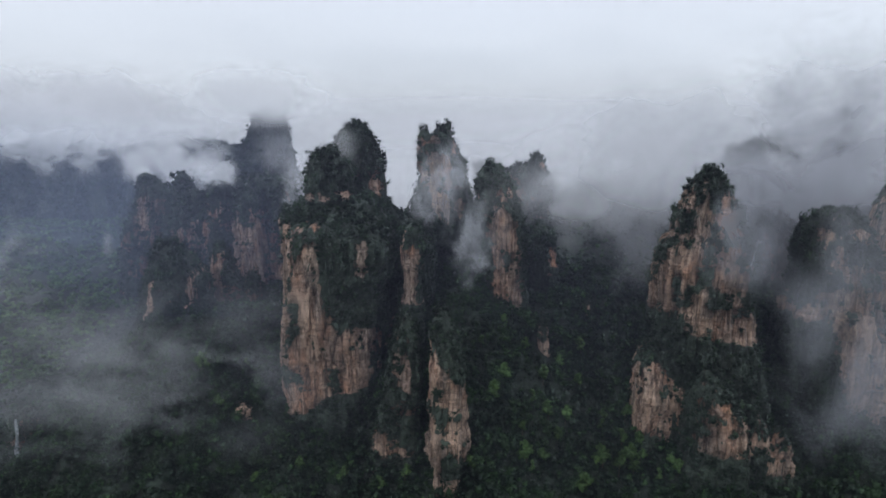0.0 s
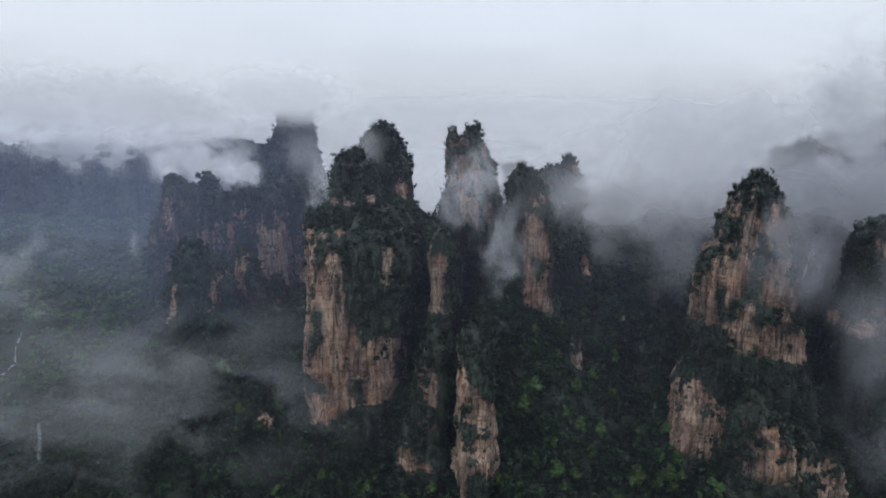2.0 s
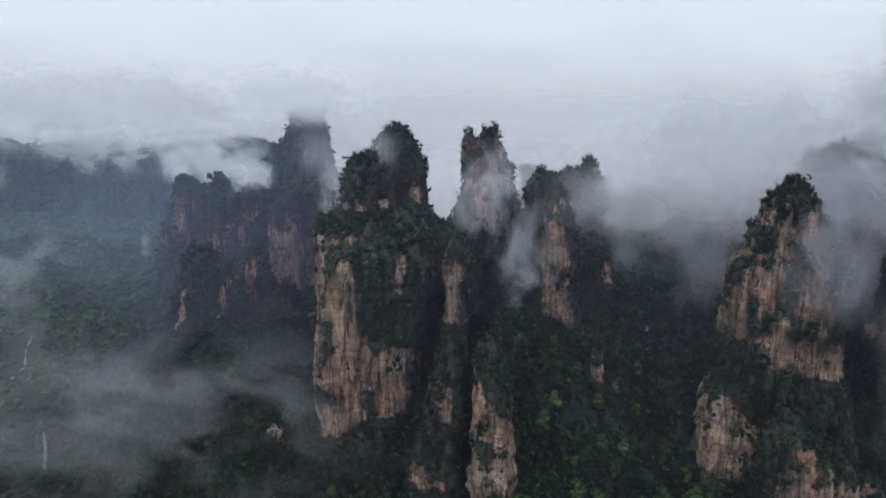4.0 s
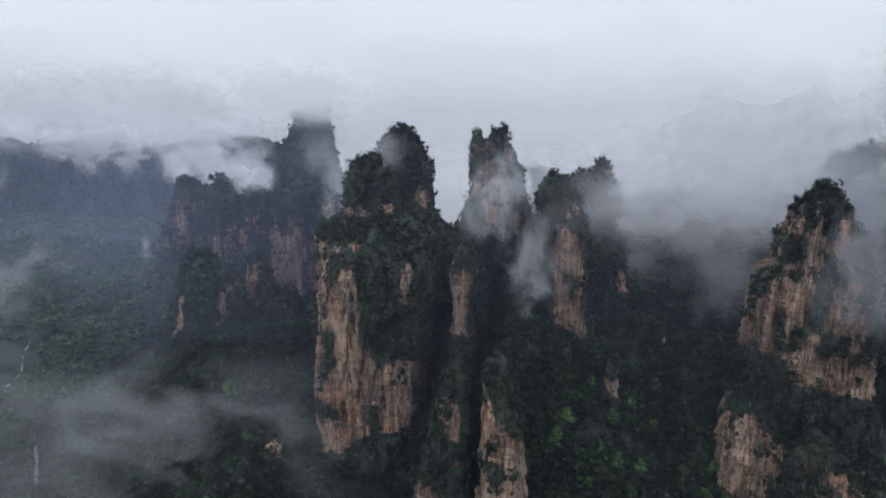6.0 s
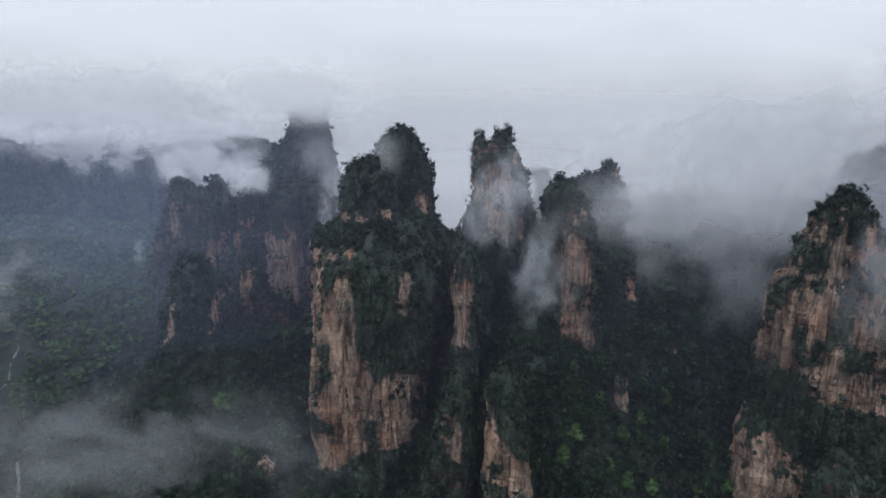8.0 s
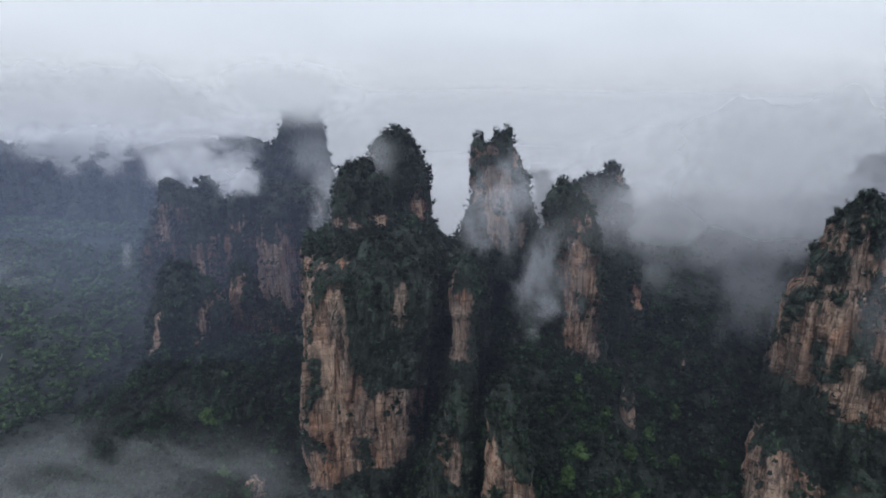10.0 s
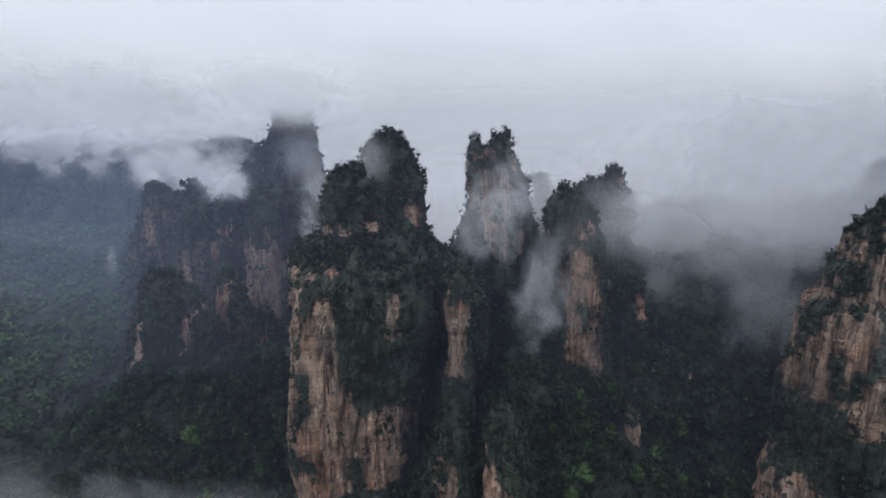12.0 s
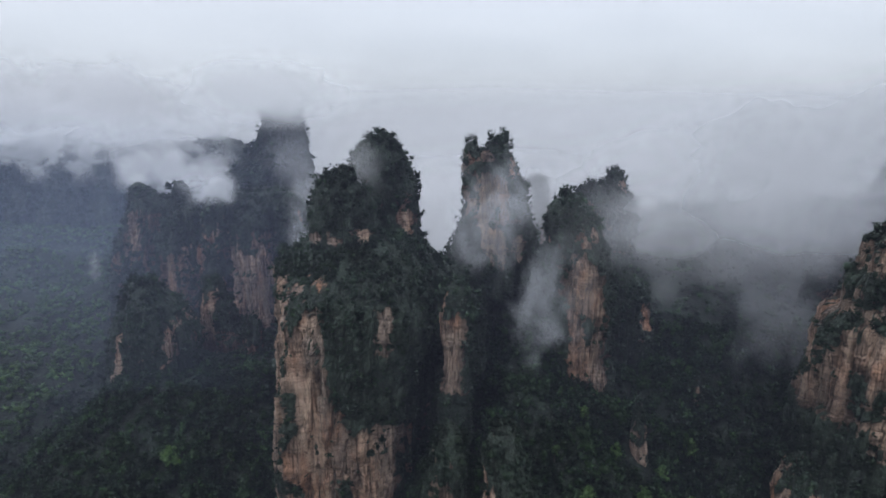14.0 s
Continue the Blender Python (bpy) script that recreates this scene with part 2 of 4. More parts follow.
t_.links.new(b_.outputs[0], o_.inputs["Surface"])

m_bark, t_, o_ = material("bark")
c_ = ramp(t_, noise_at(t_, 2.0, 4, 0.6), [(0.3, (0.05, 0.04, 0.03)), (0.7, (0.13, 0.10, 0.08))])
b_ = node(t_, "ShaderNodeBsdfPrincipled", Roughness=0.9)
t_.links.new(c_, b_.inputs["Base Color"])
t_.links.new(b_.outputs[0], o_.inputs["Surface"])

m_foam, t_, o_ = material("white_water")
c_ = ramp(t_, noise_at(t_, 0.5, 5, 0.7), [(0.4, (0.10, 0.12, 0.12)), (0.6, (0.26, 0.28, 0.29))])
b_ = node(t_, "ShaderNodeBsdfPrincipled", Roughness=0.4)
t_.links.new(c_, b_.inputs["Base Color"])
t_.links.new(b_.outputs[0], o_.inputs["Surface"])


# ---- the ground ----
def bump2(x, y, cx, cy, sx, sy, turn=0.0):
    c, s = math.cos(radians(turn)), math.sin(radians(turn))
    dx, dy = x - cx, y - cy
    return np.exp(-(((dx * c + dy * s) / sx) ** 2 + ((dy * c - dx * s) / sy) ** 2))


# heights of the slopes: one row for each x, at these y
LAND_Y = (380, 420, 450, 500, 560, 630, 690, 850)
LAND = {
    -480: (8, 8, 10, 14, 20, 24, 26, 30),
    -370: (10, 12, 14, 18, 24, 24, 22, 25),
    -325: (22, 34, 44, 60, 66, 44, 34, 30),
    -280: (34, 54, 72, 92, 104, 84, 70, 60),
    -190: (30, 50, 72, 96, 112, 98, 92, 80),
    -95: (22, 30, 42, 72, 104, 110, 110, 100),
    -40: (26, 40, 70, 105, 130, 140, 140, 110),
    15: (40, 105, 138, 149, 166, 160, 150, 110),
    60: (32, 75, 116, 136, 158, 172, 180, 110),
    110: (26, 55, 82, 118, 150, 182, 205, 110),
    190: (28, 42, 60, 98, 145, 195, 225, 110),
    350: (40, 60, 80, 120, 140, 150, 150, 110),
}


def height(x, y):
    x, y = np.asarray(x, float), np.asarray(y, float)
    keys = sorted(LAND)
    cols = [np.interp(y, (300, *LAND_Y, 1300), (12, *LAND[k], 30)) for k in keys]
    h = cols[0]
    for k0, k1, c in zip(keys, keys[1:], cols[1:]):
        w = smooth(k0, k1, x)
        h = h * (1 - w) + c * w
    h = h + 60 * bump2(x, y, -800, 1150, 500, 180) 
    h = h + 16 * bump2(x, y, -640, 700, 60, 260, 35) + 120 * smooth(1300, 2600, y)
    h = h + fbm(x, y, 0 * x, 90, 4, 11) * 11 + fbm(x, y, 0 * x, 38, 3, 23) * 11 + fbm(x, y, 0 * x, 8, 2, 29) * 1.8
    return h


def axis(a, b, step, far):
    core = list(np.arange(a, b + 0.1, step))
    lo, hi, d = [], [], step
    while core[0] - sum(lo) > -far:
        d *= 1.07
        lo.append(d)
    d = step
    while core[-1] + sum(hi) < far:
        d *= 1.07
        hi.append(d)
    return np.array([core[0] - sum(lo[:k]) for k in range(len(lo), 0, -1)] + core + [core[-1] + sum(hi[:k]) for k in range(1, len(hi) + 1)])


gx, gy = axis(-350, 340, 3.2, 4600), axis(350, 600, 3.2, 4600)
GX, GY = np.meshgrid(gx, gy)
GZ = height(GX, GY)
gv = np.stack([GX.ravel(), GY.ravel(), GZ.ravel()], 1)
i_, j_ = np.meshgrid(np.arange(len(gx) - 1), np.arange(len(gy) - 1))
k_ = (j_ * len(gx) + i_).ravel()
gf = np.stack([k_, k_ + 1, k_ + 1 + len(gx), k_ + len(gx)], 1)
ground = new("ground", mesh_of("ground", gv, gf, m_ground, False))
tagged(ground, "dark green steep forested valley floor and slopes", "ground", kind="structure")

# ---- rock pillars ----
SURFACES = []      # places, normals and areas of the rock, for what grows on it


def inside(rows, x, z):
    """Metres by which a place lies within an outline: rows of height, least and greatest x."""
    rows = sorted(rows)
    zs = [r[0] for r in rows]
    lo, hi = np.interp(z, zs, [r[1] for r in rows]), np.interp(z, zs, [r[2] for r in rows])
    return np.minimum(np.minimum(x - lo, hi - x), np.minimum(z - zs[0], zs[-1] - z))


def growth(mid, nn, cover, green, patches, bare, seed):
    """How thickly plants cover the rock at each place, from 0 to 1."""
    x, y, z = mid.T
    wob = fbm(x, y, z, 9, 3, seed + 90)
    streak = fbm(x, y, z * 0.10, 5.0, 3, seed + 92)
    bed = vnoise(x / 40, y / 40, (z + 3 * vnoise(x / 25, y / 25, z / 30, seed + 70)) / 3.4, seed + 96)
    fray = 4.0 * fbm(x, y, z, 11, 4, seed + 91) + 7.0 * streak + 3.0 * fbm(x, y, z, 3.2, 2, seed + 97) + 2.0 * bed + 5 * (nn[:, 2] - 0.1)
    cut = 0.62 - cover
    prob = smooth(cut - 0.08, cut + 0.08, 0.6 * fbm(x, y, z * 0.5, 22, 2, seed + 93) + 0.3 * wob + 0.25 * fbm(x, y, z * 0.13, 3.5, 2, seed + 94) + 0.8 * (nn[:, 2] - 0.05))
    # wider mask round the plants, for the shade painted into the rock
    edge_shade = smooth(cut - 0.45, cut, 0.6 * fbm(x, y, z * 0.5, 22, 2, seed + 93) + 0.3 * wob)
    for rows in patches:
        reach = inside(rows, x, z) + fray
        prob = np.maximum(prob, smooth(-1.6, 1.0, reach))
        edge_shade = np.maximum(edge_shade, smooth(-9, 1, reach + 5 * streak))
    for rows in bare:
        reach = inside(rows, x, z) - fray * 0.6
        prob = prob * (1 - smooth(-1.0, 1.4, reach))
        edge_shade = edge_shade * (1 - smooth(-2.0, 3.0, reach))
    # tufts in cracks and on ledges of the bare faces
    tuft = fbm(x, y, z * 0.45, 4.2, 3, seed + 98) + 0.45 * streak + 0.30 * bed + 0.5 * (nn[:, 2] - 0.1) + 0.5 * fbm(x, y, z, 30, 2, seed + 99)
    prob = np.maximum(prob, smooth(0.46, 0.62, tuft))
    crown = z - green + 6 * wob + 1.4 * fray + 26 * streak
    return np.maximum(prob, smooth(-5, 4, crown)), np.maximum(edge_shade, smooth(-12, 2, crown + 8 * streak))


def shaft(rows, seed, fine=1.3, rough=1.0, cover=0.35, green=999, patches=(), bare=()):
    """A weathered rock column. rows, from the foot up: height, centre x, y, half width, half depth, squareness."""
    rows = np.array(rows, float)
    z = np.arange(rows[0, 0], rows[-1, 0] + 0.01, fine)
    cx, cy, rx, ry, ex = (np.interp(z, rows[:, 0], rows[:, k]) for k in range(1, 6))
    around = 2 * math.pi * (rows[:, 3].max() + rows[:, 4].max()) / 2
    n = int(np.clip(around / fine / 1.25, 24, 420))
    u = np.linspace(-1, 1, n, endpoint=False)
    th = -math.pi / 2 + math.pi * (0.66 * u + 0.34 * u ** 3)
    T, Z = np.meshgrid(th, z)
    RX, RY, EX, CX, CY = (np.repeat(a[:, None], n, 1) for a in (rx, ry, ex, cx, cy))
    C, S = np.cos(T), np.sin(T)
    R = (np.abs(C / RX) ** EX + np.abs(S / RY) ** EX) ** (-1 / EX)
    X, Y = CX + R * C, CY + R * S
    size = np.minimum(RX, RY)
    # broad bulges, flutes and gullies
    d = fbm(X, Y, Z * 0.45, 34, 3, seed) * np.minimum(6.5, size * 0.32)
    arc = T * (RX.max() + RY.max()) / 2
    d = d + (0.32 - np.abs(vnoise(arc / 15, Z / 75, 0 * Z, seed + 30))) * np.minimum(4.5, size * 0.25)
    # upright joints: blocks that stand out or lie back, with cracks between them
    for w, tall, amp, crack, k in ((13, 60, 3.0, 2.6, 1), (5.6, 26, 1.5, 1.3, 2), (2.8, 7, 0.55, 0.5, 3)):
        a = arc + 0.8 * w * vnoise(X / 26, Y / 26, Z / 80, seed + 40 + k) + 0.10 * w * vnoise(X / 7, Y / 7, Z / 12, seed + 50 + k)
        i = np.floor(a / w)
        f = a / w - i
        lev = np.floor((Z + 200 * hash01(i, np.full(i.shape, seed + k)) + 6 * vnoise(X / 12, Y / 12, Z / 12, seed + 9)) / tall)
        d = d + (hash01(i, lev, np.full(i.shape, seed + 7 * k)) - 0.5) * 2 * np.minimum(amp, size * 0.12)
        deep = smooth(-0.5, 0.4, vnoise(X / 14, Y / 14, Z / 30, seed + 60 + k))
        d = d - deep * np.minimum(crack, size * 0.12) * np.exp(-(np.minimum(f, 1 - f) * w / (0.045 * w + 0.3)) ** 2)
    # level beds: shelves and undercuts
    bz = Z + 5 * vnoise(X / 30, Y / 30, Z / 50, seed + 70)
    step = np.floor(bz / 3.1)
    d = d + 0.7 * (hash01(step, np.floor(arc / 17), np.full(step.shape, seed + 73)) - 0.5) + 0.35 * vnoise(bz * 0 + 3, bz * 0, bz / 2.6, seed + 71) + 0.8 * vnoise(bz * 0 + 5, bz * 0, bz / 10.0, seed + 72)
    d = d + fbm(X, Y, Z, 7, 3, seed + 5) * 0.8 + fbm(X, Y, Z, 14, 2, seed + 15) * np.minimum(2.4, size * 0.2)
    d = d * rough * np.clip(size / 9, 0.2, 1)
    X, Y = X + d * C, Y + d * S
    # plants: how thick they stand at each place, and the lumps that they add
    P = np.stack([X, Y, Z], -1)
    N = np.cross(np.roll(P, -1, 1) - np.roll(P, 1, 1), np.gradient(P, axis=0))
    N /= np.maximum(np.linalg.norm(N, axis=-1, keepdims=True), 1e-6)
    grown, edge_shade = growth(P.reshape(-1, 3), N.reshape(-1, 3), cover, green, patches, bare, seed)
    lump = np.clip(0.7 + 1.5 * fbm(X, Y, Z, 5.5, 3, seed + 95), 0, 3).ravel() * grown * np.clip(size / 7, 0.15, 1).ravel()
    v = P.reshape(-1, 3) + N.reshape(-1, 3) * lump[:, None]
    top = np.array([[cx[-1], cy[-1], z[-1] + 0.4 * min(rx[-1], ry[-1])]])
    v = np.concatenate([v, top])
    m = len(z)
    ii, jj = np.meshgrid(np.arange(n), np.arange(m - 1))
    a = (jj * n + ii).ravel()
    b = (jj * n + (ii + 1) % n).ravel()
    quads = np.stack([a, b, b + n, a + n], 1)
    cap = np.stack([(m - 1) * n + np.arange(n), (m - 1) * n + (np.arange(n) + 1) % n, np.full(n, m * n), np.full(n, m * n)], 1)
    # normals, for the growth
    e1, e2 = v[quads[:, 1]] - v[quads[:, 0]], v[quads[:, 3]] - v[quads[:, 0]]
    nn = np.cross(e1, e2)
    area = np.linalg.norm(nn, axis=1)
    nn = nn / np.maximum(area, 1e-6)[:, None]
    mid = v[quads].mean(1)
    prob = grown[quads].mean(1)
    keep = (mid[:, 1] < np.interp(mid[:, 2], z, cy) + np.interp(mid[:, 2], z, ry) * 0.75) & (mid[:, 2] > height(mid[:, 0], mid[:, 1]) - 1)
    SURFACES.append((mid[keep], nn[keep], area[keep], prob[keep], green))
    tris = np.concatenate([quads[:, :3], quads[:, [0, 2, 3]], cap[:, :3]])
    me = mesh_of("rock", v, tris, rock)
    at = me.attributes.new("growth", "FLOAT", "POINT")
    at.data.foreach_set("value", np.append(grown, 1.0).astype(np.float32))
    # mask of the painted shade around the plants
    at = me.attributes.new("edge_shade", "FLOAT", "POINT")
    at.data.foreach_set("value", np.append(edge_shade, 1.0).astype(np.float32))
    return me


PILLARS = {}


def pillar(key, label, parts):
    """A rock pillar: an empty at its foot and one weathered mesh a part."""
    x, y, z = parts[0][1][0][1], parts[0][1][0][2], parts[0][1][0][0]
    base = new("rock_pillar")
    tagged(base, label, "rock pillar", "sandstone pillars")
    for name, rows, seed, opts in parts:
        part(name, shaft(rows, seed, **opts), base)
    PILLARS[key] = base
    return base



pillar("main", "tall broad tan sandstone pillar with twin wooded summits and a green shoulder", [
    ("shaft", [(10, -96, 487, 44, 44, 3.2), (60, -95, 486, 41, 41, 3.2), (120, -94, 487, 41, 42, 3.4), (150, -93, 488, 42, 42, 3.2), (178, -89, 490, 46, 42, 2.9),
               (200, -87, 493, 48, 40, 2.6), (210, -88, 499, 46, 33, 2.3), (217, -89, 506, 42, 23, 2.1), (223, -88, 512, 36, 17, 2.0), (226, -84, 516, 26, 10, 2.0), (228, -84, 518, 4, 4, 2.0)], 3,
     dict(fine=1.25, cover=0.04, green=206, patches=[
         [(214, -101, -20), (203, -100, -20), (194, -97, -20), (169, -95, -20), (150, -92, -20), (135, -88, -20), (131, -85, -20), (127, -83, -76)],
         [(136, -52, -20), (100, -56, -20), (69, -56, -20), (30, -60, -20)],
         [(207, -116, -110), (194, -116, -111)],
         [(150, -121, -116), (127, -124, -117), (112, -127, -122)],
         [(96, -140, -119), (80, -142, -116)],
         [(96, -92, -85), (74, -93, -86)],
         [(88, -55, -38), (76, -64, -39), (72, -98, -39), (58, -106, -40), (52, -128, -40), (40, -142, -40), (15, -150, -40)]],
         bare=[[(204, -68, -59), (191, -70, -60), (172, -69, -64)], [(201, -110, -102), (190, -110, -103)]])),
    ("west_summit", [(200, -99, 514, 24, 20, 2.6), (222, -98, 514, 22, 18, 2.6), (237, -98, 514, 20.5, 16, 2.4), (249, -98, 514, 19, 14, 2.0), (257, -98.5, 514, 15, 12, 2.0), (264, -98.5, 514, 9.5, 8, 2.0), (269, -96.5, 514, 4, 4, 2.0), (274, -96, 514, 1.5, 1.5, 2.0)], 5,
     dict(fine=1.3, rough=0.75, cover=1.2, green=236, bare=[[(233, -116, -109), (226, -118, -109)], [(231, -104, -96), (227, -104, -95)], [(234, -88, -81), (225, -89, -81)]])),
    ("east_summit", [(200, -75, 548, 25, 24, 2.8), (235, -76, 547, 20.5, 19, 2.8), (250, -77, 546, 19.5, 17, 2.6), (266, -77.5, 546, 17.5, 15, 2.4), (278, -78.5, 546, 14, 12, 2.3), (284, -78, 546, 11, 10, 2.0), (289, -76, 546, 5, 5, 2.0), (291, -75, 546, 1.5, 1.5, 2)], 6,
     dict(fine=1.4, cover=0.85, green=244, bare=[[(240, -65, -56), (216, -66, -56)], [(236, -92, -80), (222, -92, -78)]])),
    ("saddle", [(100, -38, 512, 32, 30, 2.2), (180, -40, 513, 29, 25, 2.2), (200, -44, 514, 24, 21, 2.0), (212, -50, 516, 15, 14, 2.0), (222, -54, 518, 7, 7, 2), (226, -56, 519, 2, 2, 2)], 8, dict(fine=2.4, cover=1.0, green=150)),
])
pillar("side", "slim tan rock column leaning against the broad pillar", [
    ("shaft", [(60, -26, 470, 15, 14, 2.6), (110, -26, 470, 12.5, 13, 2.8), (143, -25.5, 469, 10, 12, 3.0), (176, -24.7, 468, 8.6, 11, 3.0), (199, -24.7, 468, 7.4, 9, 2.6), (207, -24.8, 468, 5.5, 7, 2.2), (213, -25, 468, 1.5, 2, 2)], 12,
     dict(fine=1.1, cover=-0.05, green=201, patches=[[(150, -45, -33), (144, -45, -5), (60, -45, -5)], [(205, -18, -8), (150, -19, -8)]])),
])
pillar("fin", "pale tan rock fin with shrubs on its crest", [
    ("shaft", [(10, 2, 394, 18, 16, 2.8), (46, 3, 393, 12.6, 15, 3.0), (82, 3.4, 393, 12, 15, 3.2), (108, 3.4, 394, 11.6, 15, 3.2), (120, 3.0, 395, 11.4, 15, 2.8), (132, 1.8, 398, 11, 14, 2.3), (144, 0, 401, 9.5, 12, 2.0), (154, 0, 404, 7, 9, 2.0), (163, -1, 406, 1.5, 2, 2)], 17,
     dict(fine=1.1, cover=-0.05, green=141, patches=[[(170, -20, 24), (144, -20, 24), (141, -3, 24), (130, -2, 24), (121, 5, 24), (115, 14, 24)], [(69, 5, 15), (58, 1, 15), (44, -4, 18)]])),
    ("rib", [(10, -36, 412, 24, 16, 2.4), (52, -36, 412, 19, 14, 2.6), (72, -34, 412, 16, 14, 2.6), (89, -30.5, 412, 12.5, 13, 2.6), (120, -28, 413, 10, 12, 2.6), (138, -27, 415, 8, 10, 2.2), (148, -26.5, 417, 5, 7, 2), (155, -26, 418, 1, 1.5, 2)], 19,
     dict(fine=1.1, cover=1.0, green=139, bare=[[(141, -33.5, -25), (116, -34, -23), (101, -32, -25)], [(66, -52, -42), (52, -54, -40)], [(62, -36, -30), (50, -37, -28)]])),
])
pillar("second", "tall slender grey-pink sandstone pillar with a notched wooded top", [
    ("shaft", [(90, -5, 568, 42, 32, 2.6), (150, -5, 566, 38, 28, 2.6), (180, -5, 564, 35, 26, 2.6), (200, -4, 562, 31, 22, 2.6), (213, -3.5, 561, 28, 19, 2.8), (226, -3, 560, 25, 17, 2.8), (236, -1.5, 560, 22, 16, 3.0), (247, -2.8, 559, 20.5, 15, 3.0), (259, -4.5, 559, 18, 14, 3.0), (271, -7, 559, 15.8, 12, 2.8), (277, -7, 559, 14, 11, 2.6)], 23,
     dict(fine=1.4, cover=0.42, green=296, patches=[[(290, -24, -14), (270, -22, -14)], [(290, -8, 8), (268, -6, 6), (262, -4, 4)], [(227, -45, 40), (203, -45, 40), (100, -55, 45)], [(262, 6, 30), (240, 10, 30), (225, 12, 30)]], bare=[[(232, -11, 3), (215, -9, 5), (200, -4, 5)], [(222, 9, 18), (202, 12, 18)]])),
    ("east_top", [(264, 0, 559, 10, 11, 2.6), (278, 0.5, 558, 8.2, 9, 2.6), (285, 0.5, 558, 7.0, 7, 2.2), (287.5, 0.5, 558, 3.5, 3.5, 2), (288.5, 0.5, 558, 1, 1, 2)], 25, dict(fine=1.2, cover=0.7, green=280)),
    ("west_top", [(264, -15.5, 556, 7, 9, 2.6), (278, -17, 556, 4.8, 7, 2.6), (283, -17, 556, 3.6, 4.5, 2.2), (285, -17, 556, 1, 1, 2)], 26, dict(fine=1.2, cover=0.3, green=283)),
    ("shoulder", [(90, 36, 568, 28, 24, 2.2), (150, 32, 567, 22, 19, 2.2), (185, 27, 566, 15, 14, 2.2), (205, 24, 564, 9, 9, 2.0), (218, 22, 563, 1, 1, 2)], 27, dict(fine=2.3, cover=1.0, green=190)),
])
pillar("third", "tan banded sandstone pillar with a dark wooded cap", [
    ("shaft", [(90, 55, 510, 17, 18, 2.6), (132, 56, 508, 14, 16, 2.6), (163, 53.5, 507, 15, 16, 2.8), (197, 51, 506, 16.5, 16, 3.0), (212, 49, 506, 18, 17, 3.0), (224, 46.5, 506, 18, 16, 2.6), (236, 44, 506, 16.5, 15, 2.4), (245, 43, 506, 14, 13, 2.2), (251, 43.5, 506, 10, 9, 2.0), (256, 44, 506, 4, 4, 2), (258, 44, 506, 1, 1, 2)], 31,
     dict(fine=1.1, cover=-0.05, green=226, patches=[[(228, 20, 38), (208, 20, 38), (175, 20, 42), (154, 20, 47), (133, 20, 54), (124, 20, 70), (80, 20, 90)], [(232, 36, 75), (222, 48, 75), (214, 60, 75), (196, 66, 75), (120, 67, 75)], [(186, 50, 57), (176, 52, 58)]])),
    ("outlier", [(90, 95, 545, 16, 14, 2.4), (150, 94.5, 545, 12, 12, 2.4), (172, 94, 545, 11, 10, 2.4), (186, 92, 545, 9, 9, 2.2), (196, 88, 545, 5, 5, 2.0), (200, 87, 545, 1, 1, 2)], 33,
     dict(fine=1.4, cover=1.0, green=178, bare=[[(178, 96, 106), (160, 98, 106)]])),
])
pillar("fourth", "dark wooded rock pillar with a thumb-shaped top in the mist", [
    ("shaft", [(90, 92, 658, 46, 30, 2.4), (160, 93, 656, 36, 25, 2.4), (190, 94, 654, 29, 21, 2.4), (212, 97, 653, 22, 17, 2.6), (222, 97, 652, 22, 16, 2.6), (231, 94, 652, 21, 15, 2.6), (237, 91.5, 652, 20, 12, 2.2), (242, 90, 652, 15, 8, 2.0), (245, 90, 652, 2, 2, 2)], 37,
     dict(fine=2.3, cover=0.75, green=236)),
    ("thumb", [(225, 103, 650, 10, 9, 2.4), (240, 101, 650, 8, 8, 2.4), (249, 100.5, 650, 6.5, 6.5, 2.2), (254, 100, 650, 4, 4, 2), (256, 100, 650, 1, 1, 2)], 38, dict(fine=1.8, cover=0.6, green=250)),
])
pillar("needle", "distant slender rock needle fading into white mist", [
    ("shaft", [(110, 46, 705, 16, 13, 2.4), (180, 45.5, 703, 10, 9, 2.4), (215, 45.5, 702, 9.5, 9, 2.4), (228, 45.5, 702, 9, 8, 2.2), (236, 45, 702, 7, 6.5, 2), (241, 44.5, 702, 4, 4, 2), (244, 44, 702, 1.2, 1.2, 2)], 41, dict(fine=2.6, cover=0.5, green=232)),
])
